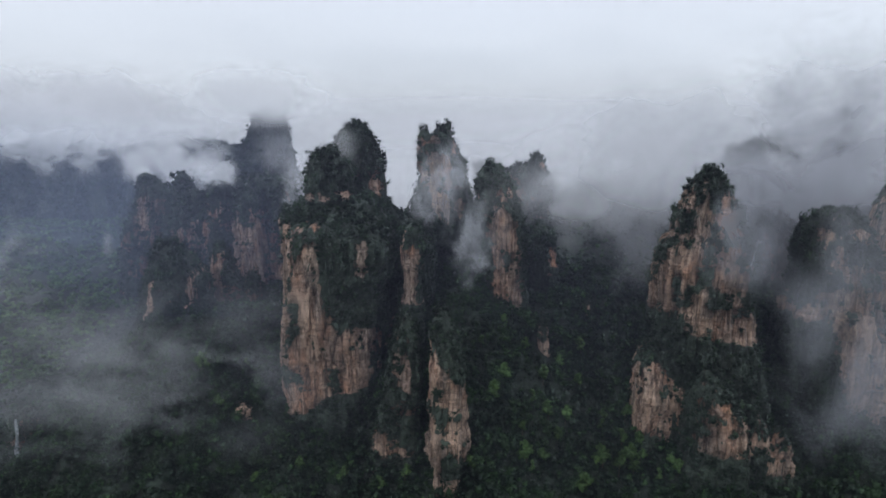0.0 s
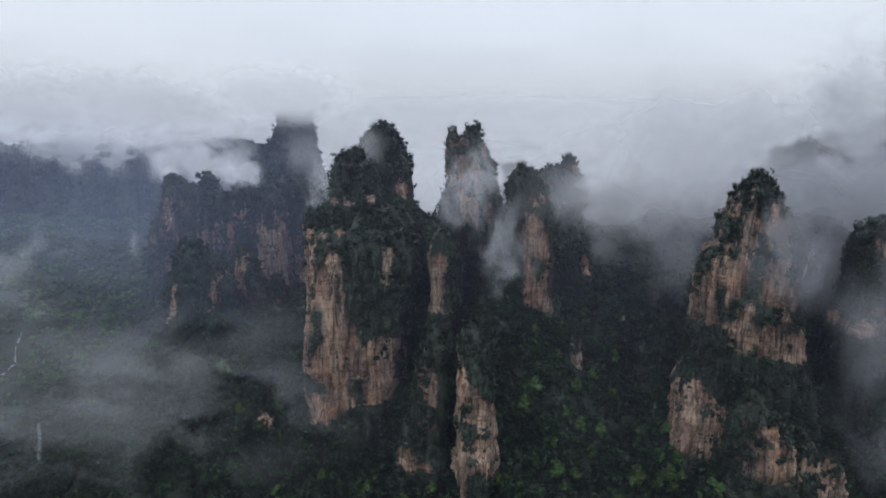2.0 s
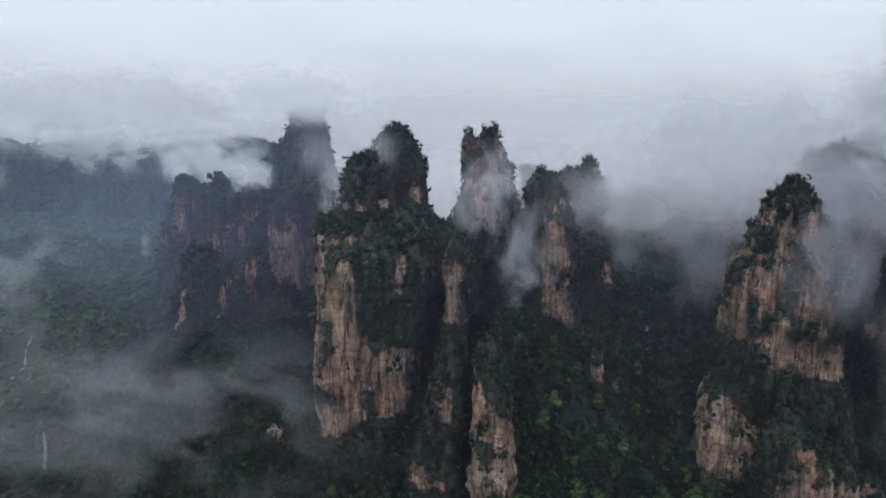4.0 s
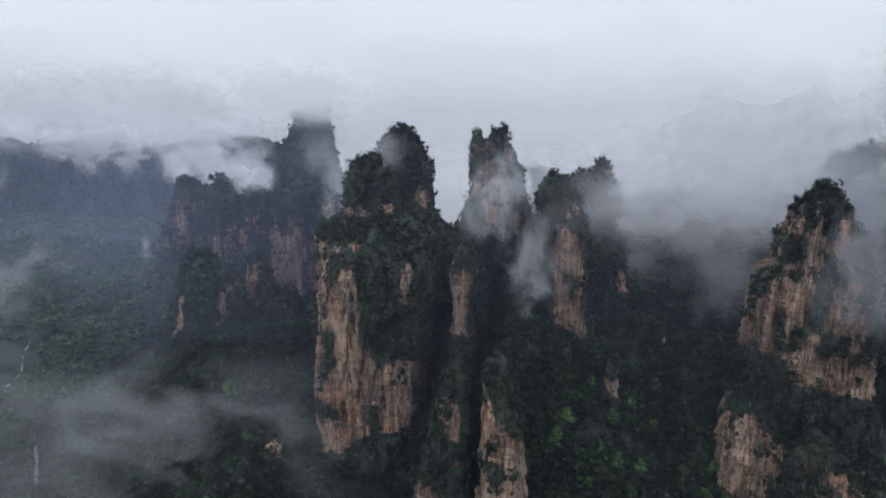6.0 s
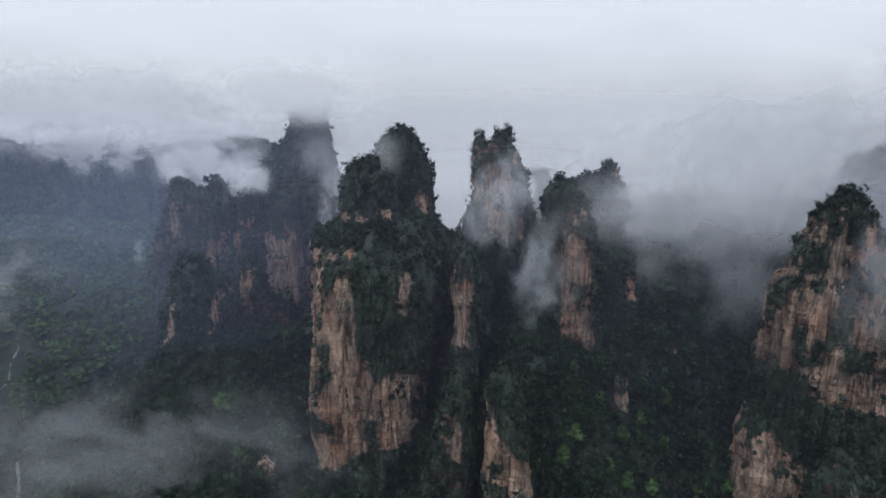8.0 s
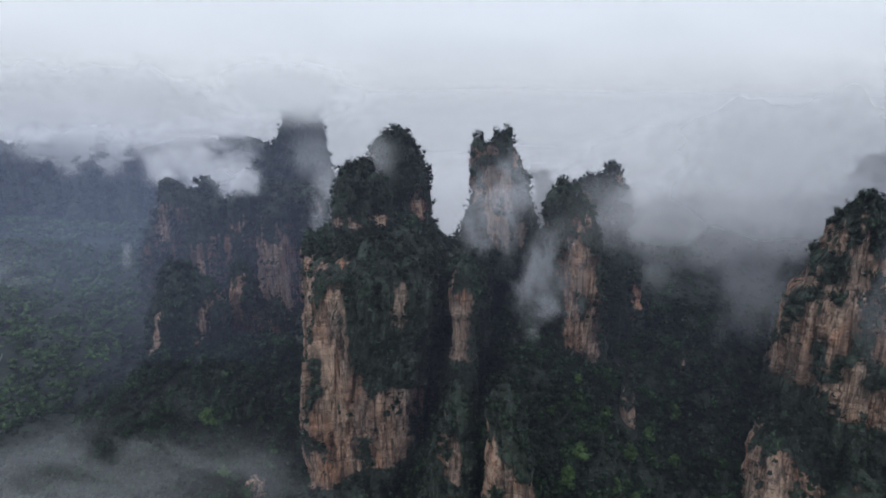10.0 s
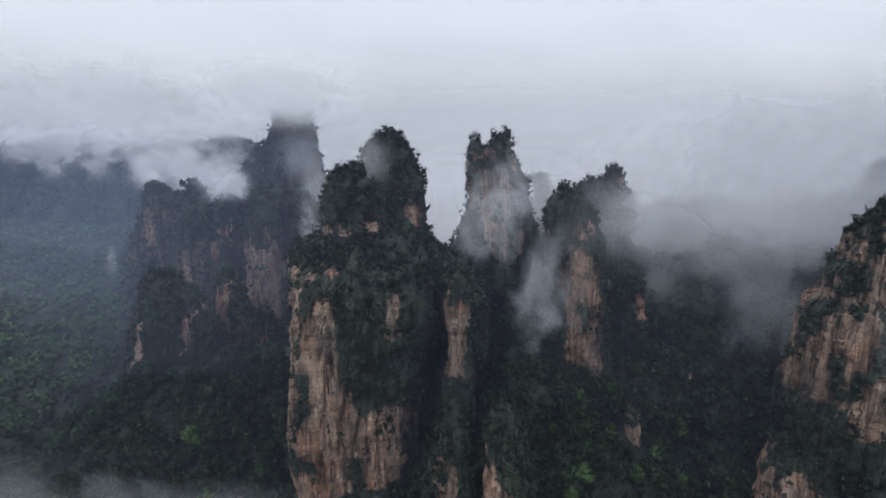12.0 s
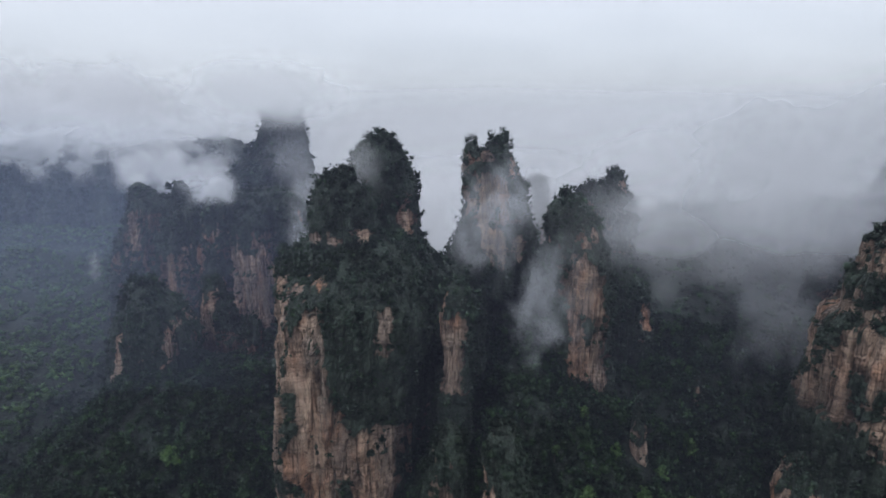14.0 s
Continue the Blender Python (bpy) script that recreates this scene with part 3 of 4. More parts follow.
pillar("right", "massive tan sandstone pillar veined with shrubs, wrapped in drifting mist", [
    ("shaft", [(10, 214, 460, 52, 46, 2.6), (80, 211, 458, 46, 42, 2.6), (145, 207, 455, 38, 38, 2.7), (161, 205, 451, 35, 35, 2.7), (183, 204, 450, 33.5, 32, 2.7), (200, 203, 450, 31, 29, 2.7), (207, 203, 450, 26, 26, 2.7), (221, 201, 450, 21.5, 22, 2.6), (235, 201.5, 450, 17.5, 18, 2.5), (243, 201, 450, 13.5, 14, 2.4), (250, 201, 450, 9.5, 10, 2.2), (256, 201, 450, 5.5, 6, 2), (259, 201, 450, 3.8, 4, 2), (261, 201, 450, 2.5, 2.5, 2)], 43,
     dict(fine=1.25, cover=0.06, green=246, patches=[[(252, 160, 190), (240, 160, 182), (226, 155, 175), (205, 155, 170), (190, 155, 166), (168, 150, 166), (150, 150, 163)], [(226, 178, 186), (214, 176, 183)], [(200, 190, 199), (184, 186, 198), (176, 186, 196)], [(176, 176, 183), (160, 178, 186)], [(170, 194, 206), (160, 192, 208)], [(150, 150, 172), (138, 150, 182), (131, 150, 210), (120, 150, 270), (10, 150, 280)], [(236, 214, 240), (210, 222, 250), (180, 226, 260), (150, 216, 260)]])),
    ("foot", [(10, 178, 440, 32, 22, 2.8), (50, 177, 440, 25, 20, 3.0), (75, 176, 438, 22.5, 20, 3.0), (92, 174, 438, 20, 19, 2.8), (106, 170, 440, 15.5, 15, 2.4), (116, 167, 444, 10, 11, 2.0), (124, 168, 447, 2, 2, 2)], 45,
     dict(fine=1.1, cover=-0.05, green=118, patches=[[(124, 168, 215), (104, 171, 215), (95, 193, 215), (70, 199, 215), (40, 194, 215)], [(50, 140, 170), (44, 140, 190), (20, 140, 215)]])),
    ("spur", [(10, 206, 402, 26, 21, 2.8), (56, 205, 402, 22, 20, 3.0), (80, 202, 402, 18, 19, 3.0), (98, 198, 404, 13, 16, 2.6), (108, 196, 407, 7, 10, 2.1), (113, 195, 410, 1.5, 2, 2)], 46,
     dict(fine=1.1, cover=0.0, green=106, patches=[[(112, 176, 190), (92, 176, 187), (60, 176, 188)], [(104, 203, 214), (88, 206, 216), (76, 207, 212)], [(66, 214, 222), (58, 210, 216)], [(60, 170, 206), (48, 170, 240), (10, 170, 240)]])),
    ("saddle", [(10, 210, 424, 24, 22, 2.4), (80, 207, 426, 20, 20, 2.4), (108, 200, 430, 15, 16, 2.2), (122, 196, 434, 10, 11, 2), (130, 195, 437, 2, 2, 2)], 48, dict(fine=1.6, cover=1.3, green=90)),
    ("toe", [(10, 232, 398, 12, 12, 2.6), (60, 231, 398, 8.5, 10, 2.8), (78, 230, 399, 6, 8, 2.4), (86, 229, 400, 2, 3, 2)], 47, dict(fine=1.1, cover=0.1, green=80, patches=[[(58, 215, 240), (10, 215, 250)]])),
    ("low_toe", [(10, 248, 392, 13, 11, 2.6), (48, 247, 392, 9, 9, 2.8), (66, 246, 393, 6, 7, 2.4), (76, 245, 394, 1.5, 2, 2)], 49, dict(fine=1.1, cover=0.1, green=68, patches=[[(40, 230, 260), (10, 230, 262)]])),
])
pillar("right_far", "tan sandstone pillar with a flat wooded top, half lost in mist", [
    ("shaft", [(10, 330, 468, 62, 46, 2.6), (126, 326, 466, 44, 38, 2.6), (172, 319, 464, 35, 32, 2.6), (199, 312, 462, 27, 26, 2.6), (213, 308, 460, 21, 20, 2.4), (222, 305, 459, 14, 13, 2.2), (227, 304, 458, 4, 4, 2)], 51,
     dict(fine=1.6, cover=0.25, green=208, patches=[[(214, 250, 292), (190, 250, 294), (150, 250, 290)], [(205, 300, 340), (185, 306, 350)], [(176, 270, 300), (166, 270, 330)], [(140, 250, 300), (60, 250, 320)]])),
    ("crag", [(120, 352, 452, 24, 22, 2.6), (200, 348, 452, 18, 17, 2.6), (228, 346, 452, 13, 12, 2.6), (240, 345, 452, 7, 7, 2.2), (246, 345, 452, 1, 1, 2)], 52, dict(fine=2.2, cover=0.2, green=234)),
])
pillar("right_back", "dark wooded mountain crest rising into the cloud", [
    ("shaft", [(60, 345, 590, 120, 60, 2.2), (150, 335, 590, 100, 50, 2.2), (205, 328, 590, 72, 40, 2.2), (236, 326, 590, 52, 32, 2.1), (258, 334, 590, 40, 26, 2), (272, 345, 590, 24, 18, 2), (280, 350, 590, 4, 4, 2)], 55, dict(fine=3.2, rough=2.6, cover=0.95, green=180)),
    ("spire", [(200, 282, 575, 24, 20, 2.2), (240, 279, 575, 14, 12, 2.2), (258, 277, 575, 9, 8, 2.0), (268, 276, 575, 1.5, 1.5, 2)], 56, dict(fine=2.7, rough=1.6, cover=0.9, green=190)),
    ("crest", [(200, 385, 600, 60, 40, 2.2), (250, 392, 600, 44, 30, 2.2), (282, 398, 600, 28, 22, 2.0), (298, 404, 600, 14, 12, 2.0), (304, 406, 600, 2, 2, 2)], 57, dict(fine=3.5, rough=2.6, cover=0.95, green=190)),
])
pillar("left_tower", "narrow rock tower with a pointed wooded top in blue haze", [
    ("shaft", [(10, -429.4, 847.8, 51.5, 27.6, 2.4), (97.1, -427.5, 847.8, 43.2, 25.8, 2.4), (131.1, -424.8, 846.9, 36.8, 23, 2.6), (156.9, -417.4, 846.9, 29.4, 21.2, 2.6), (184.5, -411.4, 846, 23, 18.4, 2.4), (195.5, -413.7, 846, 20.2, 14.7, 2.2), (204.7, -418.3, 846, 14.7, 10.1, 2), (211.2, -421.1, 846, 8.3, 7.4, 2), (215.8, -422, 846, 1.8, 1.8, 2)], 61,
     dict(fine=2.6, cover=0.75, green=194, bare=[[(180.8, -429.4, -416.5), (138.5, -427.5, -414.6)]])),
])
pillar("left_twin", "small rock tower beside a larger one in haze", [
    ("shaft", [(10, -355.6, 843.8, 57.3, 34.4, 2.4), (128.3, -359.4, 842.8, 40.1, 26.7, 2.4), (166.5, -365.2, 841.9, 24.8, 19.1, 2.4), (194.2, -368, 840.9, 13.8, 13.4, 2.2), (212.4, -368, 840.9, 7.6, 7.6, 2), (219.1, -368, 840.9, 1.9, 1.9, 2)], 63, dict(fine=2.6, cover=0.9, green=191)),
])
pillar("left_wall", "broad dark cliff of joined rock columns under low cloud", [
    ("back", [(40, -262, 790, 84, 30, 2.6), (150, -260, 786, 72, 26, 2.6), (195, -252, 784, 56, 22, 2.4), (214, -246, 782, 34, 16, 2), (220, -244, 782, 4, 4, 2)], 64, dict(fine=2.6, rough=1.3, cover=1.3, green=120)),
    ("west_column", [(40, -322, 748, 34, 30, 2.8), (110, -320, 745, 27, 28, 3.0), (160, -318, 743, 23, 25, 3.0), (186, -316, 742, 18, 20, 2.6), (200, -314, 742, 9, 12, 2.1), (206, -314, 742, 1.5, 2, 2)], 65,
     dict(fine=1.8, rough=1.0, cover=0.66, green=165, bare=[[(160, -330, -318), (118, -332, -316)]])),
    ("middle_column", [(40, -279, 740, 23, 24, 2.8), (110, -279, 737, 19, 22, 3.0), (165, -279, 735, 16, 20, 3.0), (205, -277, 734, 12, 16, 2.6), (217, -276, 734, 6, 8, 2.1), (223, -276, 734, 1, 1.5, 2)], 60,
     dict(fine=1.7, rough=1.0, cover=0.70, green=185, bare=[[(186, -282, -272), (178, -284, -270)], [(168, -292, -286), (132, -293, -286)]])),
    ("east_column", [(40, -241, 728, 22, 26, 2.8), (110, -241, 726, 18.5, 24, 3.0), (165, -241, 724, 17, 22, 3.0), (198, -239, 723, 13, 18, 2.6), (210, -238, 723, 6, 9, 2.1), (216, -238, 723, 1, 1.5, 2)], 66,
     dict(fine=1.7, rough=1.0, cover=0.35, green=180, bare=[[(168, -254, -240), (146, -252, -238)], [(140, -238, -230), (116, -240, -232)]])),
    ("end_column", [(40, -204, 748, 22, 24, 2.8), (120, -204, 745, 18, 21, 3.0), (180, -205, 743, 15, 18, 2.8), (212, -206, 742, 8, 10, 2.2), (220, -206, 742, 1, 1.5, 2)], 59,
     dict(fine=1.8, rough=1.0, cover=0.7, green=190)),
    ("mid_rib", [(40, -277, 710, 18, 16, 2.6), (80, -277, 708, 14, 14, 2.8), (118, -276, 707, 11, 13, 2.8), (134, -276, 707, 9, 11, 2.6), (150, -276, 708, 5, 7, 2.2), (158, -276, 709, 1, 1, 2)], 67, dict(fine=1.6, cover=0.5, green=136, bare=[[(130, -281, -268), (100, -283, -269), (76, -282, -272)]])),
    ("low_rib", [(60, -206, 625, 14, 14, 2.6), (95, -206, 624, 11, 12, 2.8), (118, -206, 623, 8, 10, 2.6), (132, -206, 622, 1, 1, 2.4)], 68, dict(fine=1.8, cover=0.9, green=118, bare=[[(114, -209, -201), (94, -209, -203)]])),
])
pillar("left_low", "low wooded rock stump with bare tan cliff strips", [
    ("shaft", [(30, -276, 590, 44, 34, 2.4), (97, -276, 590, 36, 31, 2.6), (135, -274, 590, 30, 29, 2.6), (152, -277, 592, 22, 24, 2.2), (162, -281, 594, 14, 16, 2.0), (169, -283, 596, 7, 8, 2), (172, -283, 596, 2, 2, 2)], 71,
     dict(fine=1.4, rough=0.6, cover=1.0, green=152, bare=[[(138, -291, -284), (121, -294, -286), (96, -297, -290)], [(146, -253, -246), (123, -254, -247), (114, -252, -248)]])),
    ("rib", [(40, -247, 656, 26, 22, 2.4), (100, -248, 655, 18, 20, 2.6), (132, -250, 654, 11, 19, 2.8), (146, -251, 653, 8, 16, 2.4), (153, -251, 653, 5, 8, 2.0), (157, -251, 653, 1, 1, 2)], 73, dict(fine=1.4, cover=0.8, green=146, bare=[[(148, -260, -244), (122, -258, -243), (103, -254, -243)]])),
])
pillar("cloud_peak", "huge dark wooded peak with its head in the cloud", [
    ("shaft", [(10, -296, 930, 108, 60, 2.4), (120, -298, 930, 92, 52, 2.4), (184, -292, 929, 74, 46, 2.4), (222, -284, 928, 58, 38, 2.3), (240, -275, 927, 43, 32, 2.2), (256, -268, 927, 31, 26, 2.2), (276, -266, 927, 26, 22, 2.2), (290, -265, 927, 21, 18, 2.1), (299, -264, 927, 13, 12, 2), (304, -264, 927, 3, 3, 2)], 75, dict(fine=3.2, rough=1.5, cover=1.0, green=190)),
])
far_wall = new("mountain_ridge", None)
tagged(far_wall, "long distant plateau cliff in blue haze under cloud", "mountain")
for k in range(9):
    x0 = -1190 + 88 * k
    z0 = 232 + 10 * math.sin(1.7 * k + 0.6)
    y0 = 1290 - 8 * k + 22 * math.sin(2.3 * k)
    part("cliff", shaft([(10, x0, y0, 95, 70, 2.8), (110, x0, y0, 78, 58, 2.8), (190, x0 + 4, y0, 62, 48, 2.6), (z0 - 12, x0 + 6, y0, 54, 40, 2.4), (z0, x0 + 6, y0, 34, 24, 2), (z0 + 4, x0 + 6, y0, 4, 4, 2)], 81 + k, fine=4.3, rough=2.0, cover=1.5, green=100, bare=[[(z0 - 14, x0 - 20, x0 + 6), (z0 - 48, x0 - 16, x0 + 4)]] if k % 3 == 1 else ()), far_wall)
pillar("knob", "small bare rock spike standing out of the forest", [
    ("shaft", [(70, 87, 476, 9, 9, 2.6), (95, 86, 475, 5.6, 7, 2.8), (115, 84.5, 474, 4.8, 6, 2.8), (130, 84, 474, 3.6, 4, 2.4), (135, 84, 474, 2.2, 2.2, 2), (138, 84, 474, 0.6, 0.8, 2)], 91, dict(fine=1.1, cover=-0.05, green=124)),
])
pillar("knob_two", "small bare rock spike standing out of the forest", [
    ("shaft", [(80, 133, 512, 9, 8, 2.4), (112, 132, 511, 6, 6, 2.6), (128, 131, 511, 3.5, 4, 2.2), (136, 131, 511, 0.8, 1, 2)], 92, dict(fine=1.2, cover=0.2, green=130)),
])


pillar("falls", "small wooded rock step with a thin white waterfall", [
    ("shaft", [(8, -351, 456, 15, 13, 2.6), (40, -351, 455, 11, 11, 2.6), (52, -351, 456, 8, 9, 2.2), (58, -351, 458, 2, 2, 2)], 95, dict(fine=1.2, cover=0.8, green=48)),
])

pillar("low_rock", "small bare rock outcrop low in the forest", [
    ("shaft", [(20, -162, 446, 15, 10, 2.6), (44, -162, 446, 11, 9, 2.8), (58, -163, 446, 9, 8, 2.6), (66, -166, 446, 4.5, 6, 2.2), (70, -167, 446, 1, 1, 2)], 96, dict(fine=1.1, cover=0.1, green=66)),
])
# ---- what grows ----
rng = np.random.default_rng(7)


def icosphere_faces():
    bm = bmesh.new()
    bmesh.ops.create_icosphere(bm, subdivisions=1, radius=1.0)
    f = np.array([[v.co[:] for v in face.verts] for face in bm.faces])
    bm.free()
    return f


ROUND = icosphere_faces()


def clump(count, lobes, wide, tall, leaf, cores=1):
    """One crown of unit size: leaf sprays on the outside of several lobes."""
    out, outn = [], []
    centres = []
    for k in range(lobes):
        a, r, h = rng.uniform(0, 6.283), rng.uniform(0.15, 0.62), rng.uniform(-0.35, 0.55)
        centres.append((r * math.cos(a), r * math.sin(a), h, rng.uniform(0.36, 0.6)))
    # the dense inside of the crown
    for k in range(cores):
        mid_, r = (np.zeros(3), 0.50) if k == 0 else (np.array(centres[k][:3]), centres[k][3] * 1.02)
        for face in ROUND:
            knob = np.array([1 + 0.22 * math.sin(5.1 * v[0] + 3.7 * v[1] + 4.3 * v[2] + 2.1 * k) for v in face])[:, None]
            out.append(list(mid_ + face * r * knob))
            outn.append(list(face + 0.3 * (mid_ + face * r) - np.array([0, 0, 0.05])))
    for k in range(count):
        cx, cy, cz, r = centres[k % lobes]
        d = rng.normal(size=3)
        d[2] = abs(d[2]) * 0.9 if rng.random() < 0.8 else d[2]
        d /= np.linalg.norm(d)
        p = np.array([cx, cy, cz]) + d * r * rng.uniform(0.75, 1.12)
        n = d + rng.normal(size=3) * 0.4
        n /= np.linalg.norm(n)
        a = np.cross(n, rng.normal(size=3))
        a /= np.linalg.norm(a)
        b = np.cross(n, a)
        s = leaf * rng.uniform(0.7, 1.4)
        out.append([p + a * s, p - 0.6 * a * s + 0.8 * b * s, p - 0.5 * a * s - 0.8 * b * s])
        whole = p / (np.linalg.norm(p) + 1e-6)
        outn.append([0.6 * (v - np.array([cx, cy, cz])) / r + 0.6 * whole + 0.14 * n + np.array([0, 0, 0.08]) for v in out[-1]])
    q, qn = np.array(out), np.array(outn)
    qn /= np.linalg.norm(qn, axis=-1, keepdims=True)
    q[..., 0] *= wide
    q[..., 1] *= wide
    q[..., 2] *= tall
    return np.concatenate([q, qn], -1)


CROWNS = [clump(28, int(rng.integers(5, 9)), 1.0, rng.uniform(0.7, 1.35), 0.21, 1) for _ in range(10)]
SHRUBS = [clump(24, int(rng.integers(4, 7)), 1.0, rng.uniform(0.6, 1.0), 0.235, 1) for _ in range(8)]
GREAT = [clump(54, int(rng.integers(9, 14)), 1.0, rng.uniform(0.75, 1.25), 0.175, 1) for _ in range(8)]
COARSE = [clump(12, 5, 1.0, rng.uniform(0.6, 0.9), 0.30, 1) for _ in range(6)]



def spread(protos, places, sizes):
    """All the crowns as one soup of leaf sprays: places, and the crowns' outward directions to shade them by."""
    kind = rng.integers(0, len(protos), len(places))
    out = []
    for k, proto in enumerate(protos):
        w = np.where(kind == k)[0]
        if not len(w):
            continue
        a = rng.uniform(0, 6.283, len(w))
        c, s = np.cos(a)[:, None, None], np.sin(a)[:, None, None]
        sz = sizes[w][:, None, None]
        tall = rng.uniform(0.8, 1.3, len(w))[:, None, None]
        q, p = proto[None], places[w][:, None, None]
        x, y, z = (q[..., 0] * c - q[..., 1] * s) * sz, (q[..., 0] * s + q[..., 1] * c) * sz, q[..., 2] * sz * tall
        u, v, n = q[..., 3] * c - q[..., 4] * s, q[..., 3] * s + q[..., 4] * c, q[..., 5] + 0 * c
        out.append(np.stack([x + p[..., 0], y + p[..., 1], z + p[..., 2], u, v, n], -1).reshape(-1, 6))
    return np.concatenate(out)


def leafy(name, soup, mat):
    me = mesh_of(name, soup[:, :3], np.arange(len(soup)).reshape(-1, 3), mat, False)
    me.normals_split_custom_set_from_vertices(soup[:, 3:].astype(np.float32))
    return me


def stuff(name, soup, mat, label, category):
    return tagged(new(name, leafy(name, soup, mat)), label, category, kind="stuff")


near_p, near_s, far_p, far_s, tree_p, tree_s, tops = [], [], [], [], [], [], []
for mid, nn, area, prob, green in SURFACES:
    x, y, z = mid.T
    far = y > 715
    gap = np.where(far, 7.2, 3.9)
    if y.mean() > 1100:
        gap = gap * 0 + 12.0
    expect = prob * area / gap ** 2 * np.where(nn[:, 1] > 0.45, 0.10, 1.0)  # the lee sides are barer
    n = rng.poisson(expect)
    pick = np.repeat(np.arange(len(z)), n)
    p = mid[pick] + rng.normal(size=(len(pick), 3)) * np.array([1, 1, 0.7]) * gap[pick, None] * 0.35 + nn[pick] * 0.3
    s = (0.42 + 0.72 * rng.random(len(pick)) ** 1.9) * gap[pick] * (0.82 + 0.1 * (z[pick] > green))
    f = far[pick]
    gentle = (nn[pick, 2] > 0.30) & ~f & (rng.random(len(pick)) < 0.45)
    tree_p.append(p[gentle] + np.array([0, 0, 0.8])), tree_s.append(s[gentle] * 1.35)
    p, s, f = p[~gentle], s[~gentle], f[~gentle]
    near_p.append(p[~f]), near_s.append(s[~f]), far_p.append(p[f]), far_s.append(s[f])
    t = np.where((z > green) & (nn[:, 2] > 0.12) & (y < 680) & (y > 300))[0]
    if len(t):
        tops.append(mid[t])
near_p, near_s, far_p, far_s = (np.concatenate(a) for a in (near_p, near_s, far_p, far_s))
stuff("shrubs", spread(SHRUBS, near_p, near_s), needles, "dark green shrubs and small trees clinging to the cliffs", "shrubs")
stuff("cliff_woods", spread(CROWNS, np.concatenate(tree_p), np.concatenate(tree_s)), needles, "small dark green trees crowding the ledges and tops", "woods")
stuff("far_shrubs", spread(COARSE, far_p, far_s), needles, "dark woods on the distant cliffs in haze", "woods")


def wood(x0, x1, y0, y1, gap):
    """Places in a wood, as dense on steep ground as on level ground."""
    n = int(3.0 * (x1 - x0) * (y1 - y0) / gap ** 2)
    x, y = rng.uniform(x0, x1, n), rng.uniform(y0, y1, n)
    h = height(x, y)
    steep = np.sqrt(1 + ((height(x + 2, y) - h) / 2) ** 2 + ((height(x, y + 2) - h) / 2) ** 2)
    bank = np.abs(x - (-494 - 66 * (y - 580) / 122)) < 12
    steep = np.where(bank & (y > 570) & (y < 710), 0.0, steep)
    steep = np.where(np.hypot(x - 84, (y - 468) * 0.6) < 9, 0.0, steep)  # the bare spike stands clear
    keep = rng.random(n) < steep / 3.0
    return np.stack([x, y, h], 1)[keep]


near = wood(-345, 335, 350, 560, 3.9)
size = (2.4 + 4.2 * rng.random(len(near)) ** 2.2) * (1 + 0.35 * fbm(near[:, 0], near[:, 1], 0 * near[:, 0], 40, 2, 5))
near[:, 2] += size * 0.7
big_ = size > 4.3
stuff("forest", np.concatenate([spread(CROWNS, near[~big_], size[~big_]), spread(GREAT, near[big_], size[big_])]), leaves, "dense dark green broadleaf forest on the steep slopes", "forest")
back = np.concatenate([wood(-430, 400, 560, 800, 6.6), wood(-430, -330, 400, 560, 6.4)])
bs_ = rng.uniform(3.0, 5.2, len(back))
back[:, 2] += bs_ * 0.5
stuff("back_forest", spread(COARSE, back, bs_), leaves, "dark green forest on the slopes behind the pillars", "forest")
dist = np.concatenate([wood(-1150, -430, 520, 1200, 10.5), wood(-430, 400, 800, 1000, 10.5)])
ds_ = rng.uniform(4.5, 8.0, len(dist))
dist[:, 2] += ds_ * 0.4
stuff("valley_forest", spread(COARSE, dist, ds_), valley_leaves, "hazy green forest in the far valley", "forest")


fore = wood(-330, 330, -60, 352, 9.0)
fs_ = rng.uniform(5.0, 8.0, len(fore))
fore[:, 2] += fs_ * 0.5
stuff("foreground_forest", spread(COARSE, fore, fs_), leaves, "dark green forest on the valley floor below the pillars", "forest")


# trees that stand out one by one
def tapered(points, radii, sides=6):
    bm = bmesh.new()
    rings = []
    for p, r in zip(points, radii):
        rings.append([bm.verts.new((p[0] + r * math.cos(6.283 * k / sides), p[1] + r * math.sin(6.283 * k / sides), p[2])) for k in range(sides)])
    for a, b in zip(rings, rings[1:]):
        for k in range(sides):
            bm.faces.new((a[k], a[(k + 1) % sides], b[(k + 1) % sides], b[k]))
    bm.faces.new(rings[-1])
    return bm


